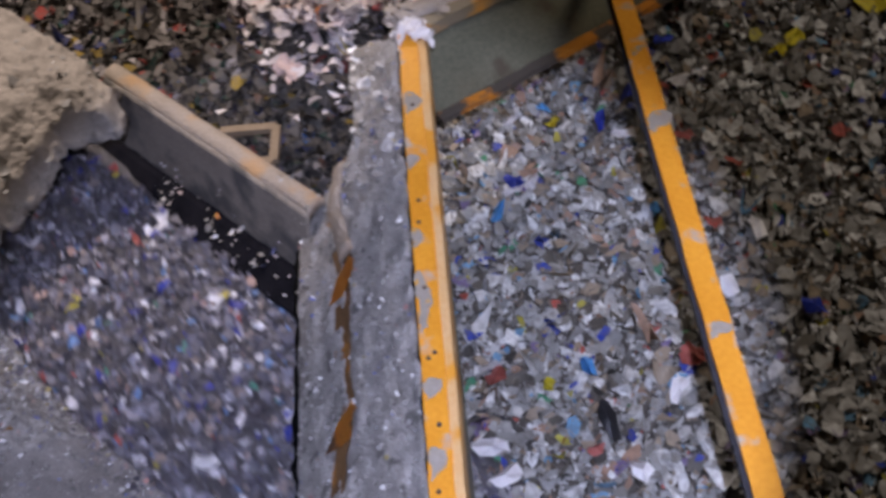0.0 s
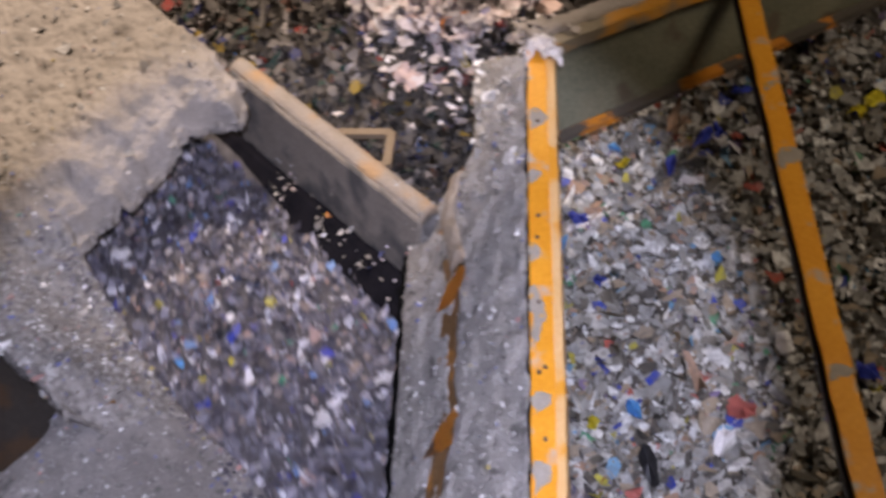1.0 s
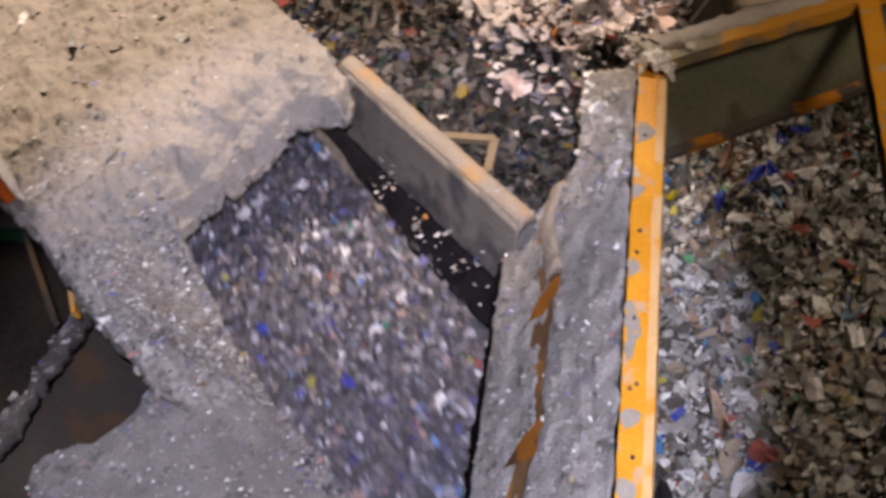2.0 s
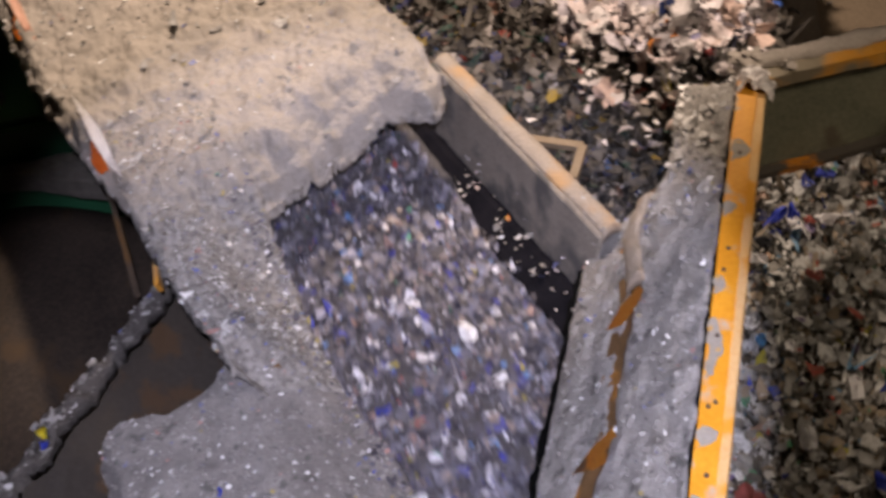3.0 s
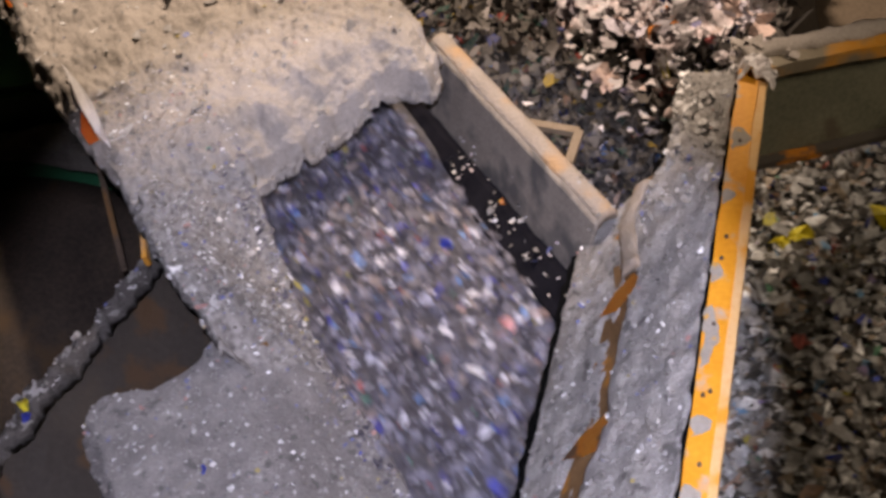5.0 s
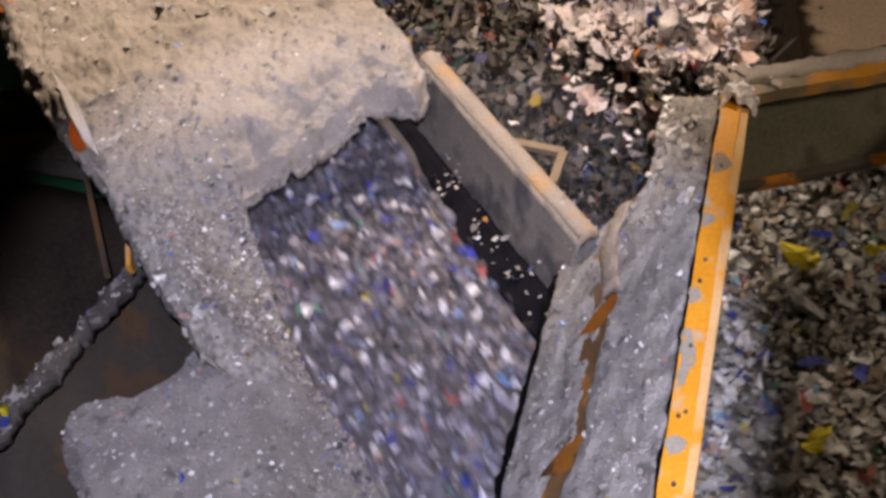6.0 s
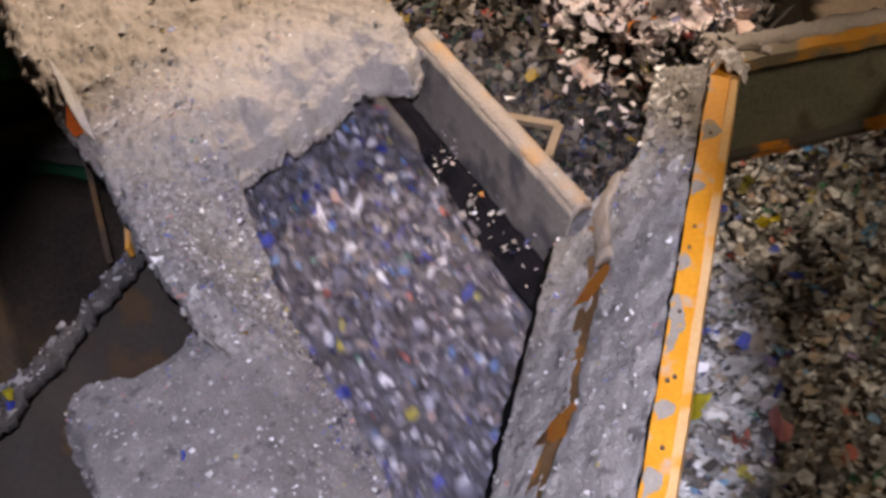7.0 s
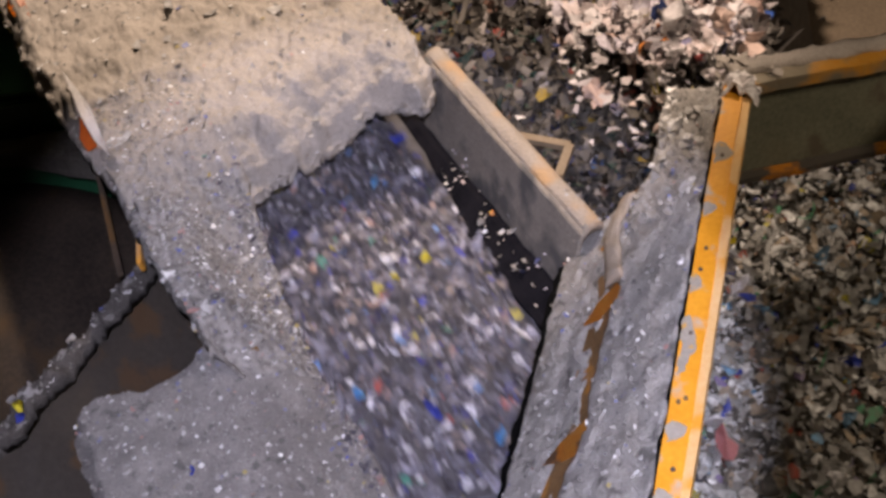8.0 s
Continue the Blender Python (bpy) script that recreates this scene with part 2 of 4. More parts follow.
def slab(nu, nv, at, thick=0.02, rough=0.0, scale=12.0, ragged=0.0, seed=0.0):
    """A closed slab whose top follows at(a, b), a and b from 0 to 1, with noise relief and a ragged rim."""
    bm = bmesh.new()
    top, low = [], []
    for i in range(nu + 1):
        rt, rl = [], []
        for j in range(nv + 1):
            a, b = i / nu, j / nv
            x, y, z = at(a, b)
            rim = i in (0, nu) or j in (0, nv)
            p = Vector((x, y, z))
            q = p + Vector((seed, seed, 0))
            if rough:
                p.z += wobble(q, scale, rough) + wobble(q, scale * 4.5, rough * 0.3)
            if rim and ragged:
                p.x += wobble(q + Vector((7, 0, 0)), 26, ragged)
                p.y += wobble(q + Vector((0, 9, 0)), 26, ragged)
                p.z -= thick * 0.25
            rt.append(bm.verts.new(p))
            rl.append(bm.verts.new((p.x, p.y, z - thick)))
        top.append(rt)
        low.append(rl)
    for i in range(nu):
        for j in range(nv):
            bm.faces.new((top[i][j], top[i + 1][j], top[i + 1][j + 1], top[i][j + 1]))
            bm.faces.new((low[i][j], low[i][j + 1], low[i + 1][j + 1], low[i + 1][j]))
    ring_t = [top[i][0] for i in range(nu + 1)] + [top[nu][j] for j in range(1, nv + 1)] + [top[i][nv] for i in range(nu - 1, -1, -1)] + [top[0][j] for j in range(nv - 1, 0, -1)]
    ring_l = [low[i][0] for i in range(nu + 1)] + [low[nu][j] for j in range(1, nv + 1)] + [low[i][nv] for i in range(nu - 1, -1, -1)] + [low[0][j] for j in range(nv - 1, 0, -1)]
    for k in range(len(ring_t)):
        n = (k + 1) % len(ring_t)
        bm.faces.new((ring_t[k], ring_l[k], ring_l[n], ring_t[n]))
    bmesh.ops.recalc_face_normals(bm, faces=bm.faces)
    return bm


def flakes(places, sizes, mat, seed, tilt=0.6, curl=0.35, stretch=1.8):
    """Many irregular curled flakes in one mesh: places (n, 3), sizes (n,)."""
    rng = np.random.default_rng(seed)
    n = len(places)
    ang = np.sort(rng.uniform(0, 2 * np.pi, (n, 6)), axis=1) * 0.35 + np.linspace(0, 2 * np.pi, 7)[:-1] * 0.65
    rad = rng.uniform(0.55, 1.1, (n, 6)) * sizes[:, None] / 2
    lng = (1.0 + (stretch - 1.0) * rng.random(n) ** 2 * np.where(rng.random(n) < 0.3, 2.5, 1.0))[:, None]
    px, py = np.cos(ang) * rad * np.sqrt(lng), np.sin(ang) * rad / np.sqrt(lng)
    bend = rng.normal(0, curl, n)[:, None]
    pz = bend * (px ** 2) / (sizes[:, None] / 2) + rng.normal(0, 0.10, (n, 6)) * sizes[:, None] / 2
    pts = np.stack([px, py, pz], axis=2)
    mid = np.zeros((n, 1, 3))
    mid[:, 0, 2] = rng.normal(0, 0.12, n) * sizes / 2
    pts = np.concatenate([mid, pts], axis=1)
    spin, lean, turn = rng.uniform(0, 2 * np.pi, n), rng.normal(0, tilt, n), rng.uniform(0, 2 * np.pi, n)
    def rz(v, a):
        c, s = np.cos(a)[:, None], np.sin(a)[:, None]
        return np.stack([v[..., 0] * c - v[..., 1] * s, v[..., 0] * s + v[..., 1] * c, v[..., 2]], axis=2)
    pts = rz(pts, turn)
    c, s = np.cos(lean)[:, None], np.sin(lean)[:, None]
    pts = np.stack([pts[..., 0], pts[..., 1] * c - pts[..., 2] * s, pts[..., 1] * s + pts[..., 2] * c], axis=2)
    pts = rz(pts, spin) + places[:, None, :]
    base = (np.arange(n) * 7)[:, None, None]
    k = np.arange(6)
    tri = np.stack([np.zeros(6, int), k + 1, (k + 1) % 6 + 1], axis=1)[None] + base
    me = bpy.data.meshes.new("flakes")
    me.from_pydata(pts.reshape(-1, 3).tolist(), [], tri.reshape(-1, 3).tolist())
    me.materials.append(mat)
    me.polygons.foreach_set("use_smooth", np.ones(len(me.polygons), dtype=bool))
    return me


# the inclined chute's own axes in plan: u along the belt's run, s across it
DU, DS = Vector((-0.67, 0.7424, 0)), Vector((0.7424, 0.67, 0))


def us(u, s, z=0.0):
    p = DU * u + DS * s
    return (p.x, p.y, z)


def smooth_step(a, b, x):
    t = min(1, max(0, (x - a) / (b - a)))
    return t * t * (3 - 2 * t)


def line(points, x):
    """Piecewise straight interpolation through (x, y) pairs."""
    return float(np.interp(x, [p[0] for p in points], [p[1] for p in points]))


# ---- hall ----
def quad_box(x0, y0, z0, x1, y1, z1):
    bm = bmesh.new()
    bmesh.ops.create_cube(bm, size=1)
    for v in bm.verts:
        v.co = ((x0 + x1) / 2 + v.co.x * (x1 - x0), (y0 + y1) / 2 + v.co.y * (y1 - y0), (z0 + z1) / 2 + v.co.z * (z1 - z0))
    return bm


def hall():
    rooms = (("floor", (-9, -8, -0.75, 9, 12, -0.55), CONCRETE, "stained brown concrete floor strewn with fines"),
             ("ceiling", (-9, -8, 7.5, 9, 12, 7.7), SHEET, "grey sheet metal hall roof"),
             # two unseen decks, added to keep the far lamp off trough and bunker
             ("mezzanine_deck_west", (-9, -8, 3.2, -0.71, 3.77, 3.32), SHEET, "unseen grey deck added to shade the conveyors"),
             ("mezzanine_deck_east", (-0.71, -8, 3.2, 9, 4.15, 3.32), SHEET, "unseen grey deck added to shade the bunker"),
             ("wall_north", (-9, 12, -0.75, 9, 12.2, 7.7), SHEET, "grey clad hall wall"),
             ("wall_south", (-9, -8.2, -0.75, 9, -8, 7.7), SHEET, "grey clad hall wall"),
             ("wall_west", (-9.2, -8.2, -0.75, -9, 12.2, 7.7), SHEET, "grey clad hall wall"),
             ("wall_east", (9, -8.2, -0.75, 9.2, 12.2, 7.7), SHEET, "grey clad hall wall"))
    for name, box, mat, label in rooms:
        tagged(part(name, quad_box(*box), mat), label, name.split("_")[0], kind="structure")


def hung_reflector(place, aim, roof, wide):
    """An unseen hanging reflector round each light; the near light is an added fill."""
    lamp = root("hung_lamp", place, "unseen grey bell-shaped reflector hung round an overhead light", "lamp", "hall lamps")
    bm = bmesh.new()
    bmesh.ops.create_cone(bm, cap_ends=False, segments=24, radius1=wide, radius2=wide * 0.6, depth=0.3)
    bmesh.ops.solidify(bm, geom=bm.faces[:], thickness=0.01)
    turn = look(place, aim).to_3x3().to_4x4()
    bm.transform(Matrix.Translation(place) @ turn @ Matrix.Translation((0, 0, 0.1)))
    part("reflector", bm, SHEET, lamp)
    part("hanger", beam((place[0], place[1], roof), (place[0], place[1] + 0.001, place[2] + 0.2), 0.03, 0.03, 0), SHEET, lamp)


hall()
hung_reflector(LAMP_FAR, AIM_FAR, 7.5, 0.38)
hung_reflector(FILL_NEAR, AIM_NEAR, 3.2, 0.6)


# ---- the running belt with its trough ----
BELT_Z = 0.47
RISE = 0.0875         # the belt climbs five degrees along its run


def belt_z(u):
    return BELT_Z + (u - 2.0) * RISE


def belt_conveyor():
    c = root("belt_conveyor", us(2.0, 0.75, 0.0), "black rubber belt conveyor under a dusty steel trough", "conveyor")
    part("belt", slab(4, 4, lambda a, b: us(-7.2 + a * 18.4, 0.36 + b * 0.78, belt_z(-7.2 + a * 18.4) - 0.02), 0.012), DARKRUBBER, c)
    for s in (0.33, 1.17):
        part("side_frame", beam(us(-7.2, s, belt_z(-7.2) - 0.02), us(11.2, s, belt_z(11.2) - 0.02), 0.04, 0.1, 0.004), RUST, c)
    for k in range(8):
        u = -6.4 + k * 2.4
        for s in (0.33, 1.17):
            part("leg", beam(us(u, s, belt_z(u) - 0.11), us(u + 0.001, s, -0.55), 0.06, 0.06, 0.003), RUST, c)
    return c


belt_conveyor()


BLACKRUB = material("soot_black_rubber", (0.004, 0.004, 0.006), (0.012, 0.011, 0.014), 0.9, 20, 160, 0.3, 0.004, spec=0.05)


def skirt_board():
    """The steel board along the belt's far side, with a dusty folded top edge."""
    t = root("skirt_board", us(2.3, 1.12, 0.5), "dust-coated steel skirt board with worn orange top edge", "skirt board")
    u0, u1 = 1.74, 2.64
    part("face_plate", slab(70, 10, lambda a, b: us(u0 + a * (u1 - u0) - 0.02 * b, 1.075 + 0.065 * b, 0.49 + 0.262 * b), 0.02, 0.004, 9), DUST_FIN, t, smooth=True)

    def fold(a, b):
        u = u0 - 0.02 + a * (u1 - u0)
        ang = math.pi * (b * 1.05)
        return us(u, 1.168 - 0.028 * math.cos(ang), 0.748 + 0.018 * math.sin(ang) + wobble((u, 3, 0), 7, 0.004))
    part("folded_edge", slab(110, 8, fold, 0.03, 0.003, 20), FOLD, t, "orange steel fold caked with beige dust", True)
    part("rubber_strip", slab(60, 4, lambda a, b: us(1.66 + a * 1.9, 0.985 + 0.095 * b, 0.505 + 0.045 * smooth_step(0, 1, b)), 0.015, 0.003, 20, 0.004), BLACKRUB, t, "black rubber sealing strip")
    return t


FOLD = material("dusty_orange_fold", (0.27, 0.222, 0.175), (0.36, 0.30, 0.245), 0.9, 8, 110, 0.7, 0.01, third=(0.42, 0.26, 0.13), third_at=0.58, third_scale=7, third_soft=0.08)
skirt_board()


def felt_material():
    """Beige fibre felt greying in a torn line down the run: cool torch light put into the colour."""
    m = material("felt_warm_to_cool", (0.248, 0.220, 0.195), (0.378, 0.333, 0.295), 0.95, 9, 130, 0.4, 0.010)
    N, L = m.node_tree.nodes, m.node_tree.links
    b = N["Principled BSDF"]
    tan = b.inputs["Base Color"].links[0].from_socket
    geo, run, tc = N.new("ShaderNodeNewGeometry"), N.new("ShaderNodeVectorMath"), N.new("ShaderNodeTexNoise")
    run.operation = "DOT_PRODUCT"
    run.inputs[1].default_value = DU
    tc.inputs["Scale"].default_value, tc.inputs["Detail"].default_value = 9, 7
    spots = N.new("ShaderNodeTexNoise")
    spots.inputs["Scale"].default_value, spots.inputs["Detail"].default_value = 48, 8
    for n in (run, tc, spots):
        L.new(geo.outputs["Position"], n.inputs[0] if n is run else n.inputs["Vector"])
    jag = N.new("ShaderNodeMath")
    jag.operation = "MULTIPLY_ADD"
    jag.inputs[1].default_value = 0.40
    L.new(tc.outputs["Fac"], jag.inputs[0])
    L.new(run.outputs["Value"], jag.inputs[2])
    step = N.new("ShaderNodeMapRange")
    step.inputs["From Min"].default_value, step.inputs["From Max"].default_value = 2.53, 2.70
    L.new(jag.outputs[0], step.inputs["Value"])
    # grey flaky dust tones, also carrying the cooler light on the front slope
    fines = N.new("ShaderNodeMix")
    fines.data_type = "RGBA"
    fines.inputs["A"].default_value, fines.inputs["B"].default_value = (0.15, 0.138, 0.131, 1), (0.31, 0.289, 0.275, 1)
    grain = N.new("ShaderNodeMapRange")
    grain.inputs["From Min"].default_value, grain.inputs["From Max"].default_value = 0.34, 0.64
    L.new(spots.outputs["Fac"], grain.inputs["Value"])
    L.new(grain.outputs["Result"], fines.inputs["Factor"])
    mix = N.new("ShaderNodeMix")
    mix.data_type = "RGBA"
    L.new(step.outputs["Result"], mix.inputs["Factor"])
    L.new(fines.outputs["Result"], mix.inputs["A"])
    L.new(tan, mix.inputs["B"])
    L.new(mix.outputs["Result"], b.inputs["Base Color"])
    return m


FELT = felt_material()
PLATE_OUTER = [(1.84, 0.205), (1.95, 0.20), (2.1, 0.18), (2.28, 0.163), (2.5, 0.152), (2.8, 0.105), (3.08, 0.07)]
PITS = ((1.892, 0.232, 0.03, 0.05), (1.872, 0.258, 0.028, 0.04), (2.42, 0.34, 0.05, 0.030), (2.36, 0.44, 0.05, 0.026), (2.50, 0.56, 0.06, 0.018), (2.10, 0.30, 0.035, 0.014), (2.02, 0.25, 0.03, 0.014), (1.94, 0.36, 0.03, 0.010))


def lower_z(u, s):
    b = (s + 0.165) / 0.61
    z = 0.655 - 0.03 * b - (0.10 + (2.0 - u) * 0.09) * smooth_step(0.55, 1.0, b) - 0.03 * (1 - smooth_step(0, 0.06, b))
    return z + 0.085 * smooth_step(1.72, 2.0, u) * smooth_step(0.12, 0.30, s) * (1 - smooth_step(0.36, 0.45, s))


def trough_z(u, s):
    """Height of the dust on the trough's side, rising into the hood."""
    s0 = line(PLATE_OUTER, u)
    b = min(1.3, max(0, (s - s0) / (0.445 - s0)))
    z = 0.80 - 0.05 * b - (0.16 + (2.3 - u) * 0.12) * smooth_step(0.2, 1.0, b)
    meet = (1 - smooth_step(1.86, 1.98, u)) * smooth_step(0.205, 0.27, s)
    z += (lower_z(u, s) + 0.006 - z) * meet
    z += (0.885 - z) * smooth_step(2.14, 2.54, u)
    for pu, ps, wide, deep in PITS:
        z -= deep * math.exp(-((u - pu) ** 2 + (s - ps) ** 2) / (wide * 0.6) ** 2)
    return z


def hood_cover():
    """Flat steel hood over the belt's exit, under a thick felt of dust that slumps down its front."""
    t = root("hood_cover", us(2.9, 0.6, 0.85), "steel belt hood under a thick beige felt of fibre dust", "hood")
    lip = [(0.06, 2.27), (0.42, 2.28), (0.47, 2.36), (0.56, 2.40), (0.63, 2.395), (0.70, 2.42), (0.784, 2.448), (0.827, 2.44), (0.903, 2.46), (0.985, 2.41), (1.023, 2.375), (1.05, 2.40), (1.10, 2.47)]

    def top(a, b):
        s = 0.075 + b * 1.03 - 0.03 * a
        front = line(lip, s) + (wobble((s * 3, 1, 0), 5, 0.012) + wobble((s * 3, 6, 0), 16, 0.008)) * smooth_step(0.40, 0.52, s)
        u = front + (a ** 1.7) * (5.0 - front)
        rim = line(PLATE_OUTER, u) if u < 3.08 else 0.07 - 0.028 * (u - 3.08)
        if s < 0.4:
            s = 0.4 - (0.4 - s) * (0.4 - rim) / (0.4 - 0.075 + 0.03 * a)
        d = max(0, u - line(lip, s) + wobble((s * 2, u * 2, 0), 6, 0.015))
        lip_z = 0.895 - (0.13 - 0.055 * smooth_step(0.78, 0.86, s)) * (1 - smooth_step(0, 0.17, d)) ** 1.4 - 0.05 * (1 - smooth_step(0, 0.03, d)) - 0.02 * smooth_step(0.98, 1.08, s)
        side = trough_z(u, s) + 0.005 - 0.02 * (1 - smooth_step(0, 0.08, d)) + 0.012 * smooth_step(2.5, 2.7, u)
        w = smooth_step(0.40, 0.52, s)
        z = side * (1 - w) + lip_z * w - 0.045 * (1 - smooth_step(0, 0.05, s - rim))
        return us(u, s, z)
    part("dust_felt", slab(250, 200, top, 0.03, 0.018, 15, 0.016, 3.0), FELT, t, "matted beige fibre dust", True)
    part("hood_plate", slab(6, 4, lambda a, b: us(2.75 + a * 2.25, 0.16 + b * 0.90, 0.80), 0.02), RUST, t)
    return t


hood_cover()


def side_plate_upper():
    t = root("trough_side_plate", us(2.3, 0.3, 0.6), "sloping steel trough side caked in grey dust and flakes", "trough side", "trough sides")

    def top(a, b):
        u = 1.855 + a * 0.80
        s0 = line(PLATE_OUTER, u)
        s = s0 + b * (0.44 + 0.055 * smooth_step(2.2, 2.5, u) + 0.014 * math.sin(u * 9) - s0)
        return us(u, s, trough_z(u, s) - 0.03 * smooth_step(2.42, 2.6, u) - 0.03 * (1 - smooth_step(0, 0.05, b)))
    part("dust_felt", slab(110, 60, top, 0.03, 0.015, 13, 0.010, 3.0), FELT, t, "grey dust with embedded shiny flakes", True)
    part("steel_plate", slab(10, 6, lambda a, b: us(1.9 + a * 0.7, 0.235 + b * 0.08 - 0.05 * a, 0.70 - 0.03 * b), 0.015), RUST, t)
    return t


def side_plate_lower():
    t = root("trough_side_plate", us(1.4, 0.1, 0.6), "projecting steel trough plate caked in grey dust", "trough side", "trough sides")
    outer = [(0.5, -0.12), (1.668, -0.155), (1.82, -0.172), (1.92, -0.172), (1.985, -0.13), (2.01, -0.11)]
    crest = [(-0.17, 1.945), (-0.12, 1.995), (-0.03, 1.975), (0.016, 1.955), (0.06, 1.955), (0.122, 1.965), (0.20, 1.99), (0.25, 2.04), (0.47, 2.05)]

    def top(a, b):
        s = -0.165 + b * 0.61
        u1 = line(crest, s)
        u = 0.5 + (1 - (1 - a) ** 1.4) * (u1 - 0.5)
        s2 = line(outer, u) + b * (0.445 + 0.014 * math.sin(u * 9) - line(outer, u))
        return us(u, s2, lower_z(u, s2))
    part("dust_felt", slab(120, 70, top, 0.03, 0.009, 15, 0.007, 15.0), DUST_DIM, t, "grey dust with embedded shiny flakes", True)
    part("steel_plate", slab(10, 6, lambda a, b: us(0.5 + a * 1.38, -0.10 + b * 0.2, 0.60), 0.015), RUST, t)
    return t


side_plate_upper()
side_plate_lower()


# ---- the chute side between belt and bunker ----
def rail_middle(y):
    return -0.018 + (y + 0.6) * 0.01064


def side_chute():
    t = root("side_chute", (-0.18, 1.6, 0.8), "two lapped sloping steel chute plates under grey dust", "chute")
    seam = [(0.2, -0.256), (1.230, -0.226), (1.328, -0.210), (1.431, -0.185), (1.545, -0.196), (1.627, -0.195), (1.730, -0.193), (1.813, -0.180), (1.994, -0.218), (2.107, -0.196), (2.159, -0.162), (2.429, -0.164)]

    def upper(a, b):
        y1 = 2.335 + 0.145 * (1 - b)
        y = 0.2 + a * (y1 - 0.2)
        x0 = line(seam, y) + wobble((1, y, 0), 9, 0.007)
        x = x0 + b * (rail_middle(y) - 0.0305 + wobble((8, y, 0), 14, 0.006) - x0)
        return (x, y, min(0.992, 0.985 + (x + 0.026) * 0.95) + 0.008 * math.sin(b * math.pi))
    part("upper_plate", slab(170, 28, upper, 0.02, 0.015, 16, 0.004, 21.0), DUST_GREY, t, "grey felted dust on steel", True)

    def lower(a, b):
        y1 = 2.075 + 0.075 * b
        y = 0.2 + a * (y1 - 0.2)
        x1 = line(seam, y) - 0.020 + wobble((4, y, 0), 8, 0.010)
        x = -0.362 + b * (x1 + 0.362)
        return (x, y, 0.985 + (x + 0.026) * 0.98 - 0.022)
    part("lower_plate", slab(170, 24, lower, 0.02, 0.014, 18, 0.005, 33.0), DUST_GREY, t, "grey felted dust on steel", True)

    def bared(a, b):
        y = 0.2 + a * 1.96
        x = line(seam, y) - 0.05 + 0.075 * b
        return (x, y, 0.985 + (x + 0.026) * 0.96 - 0.026)
    part("seam_steel", slab(60, 4, bared, 0.01, 0.002, 20), SEAM, t, "rusty brown steel bared along the lap")
    part("lower_edge", slab(160, 3, lambda a, b: (-0.386 + 0.03 * b, 0.2 + a * 1.86, 0.59 + 0.03 * b), 0.02, 0.006, 22, 0.01), BLACK, t, "black edge strip")

    def peel(corners, name, mat):
        bm = bmesh.new()
        vs = [bm.verts.new(c) for c in corners]
        bm.faces.new(vs)
        bmesh.ops.solidify(bm, geom=bm.faces[:], thickness=0.006)
        part(name, bm, mat, t, "bare orange paint where dust fell away")
    def on(x, y, lift=0.012):
        return (x, y, 0.985 + (x + 0.026) * 0.96 - 0.012 + lift)
    peel([on(-0.271, 1.369), on(-0.239, 1.412), on(-0.190, 1.446), on(-0.182, 1.416), on(-0.188, 1.361), on(-0.225, 1.358)], "bare_patch", ORANGE)
    peel([on(-0.252, 1.733), on(-0.226, 1.786), on(-0.188, 1.817), on(-0.175, 1.797), on(-0.180, 1.762), on(-0.212, 1.724)], "bare_patch", ORANGE)
    # near-black strip, the gap's shade put in as colour
    part("rail_gap_shade", slab(120, 2, lambda a, b: (rail_middle(0.2 + a * 2.1) - 0.042 + 0.024 * b, 0.2 + a * 2.1, 0.948), 0.01, 0.002, 22), BLACK, t, "black strip painted as the shaded gap beside the rim rail")

    def curl(a, b):
        y = 1.83 + a * 0.28
        ang = math.pi * b
        x = line(seam, y) - 0.012 + 0.019 * math.cos(ang)
        return (x, y, 0.985 + (x + 0.026) * 0.92 + 0.002 + 0.014 * math.sin(ang))
    part("curled_rim", slab(30, 8, curl, 0.03, 0.008, 22, 0.006), FOLD, t, "curled dusty orange rim", True)
    return t


side_chute()


# ---- the bunker with its yellow rails ----
WALL_A, WALL_B = Vector((0.02, 2.355, 1.0)), Vector((1.9, 3.14, 1.0))


LIP = material("dust_rubbed_yellow", (0.56, 0.33, 0.12), (0.62, 0.42, 0.20), 0.7, 9, 100, 0.4, 0.005, third=(0.60, 0.27, 0.02), third_at=0.60, third_scale=12, third_soft=0.06)


GRIMY = material("grimy_yellow_rail", (0.56, 0.23, 0.015), (0.50, 0.27, 0.05), 0.6, 6, 90, 0.4, 0.006, third=(0.20, 0.165, 0.11), third_at=0.50, third_scale=6, third_soft=0.05)


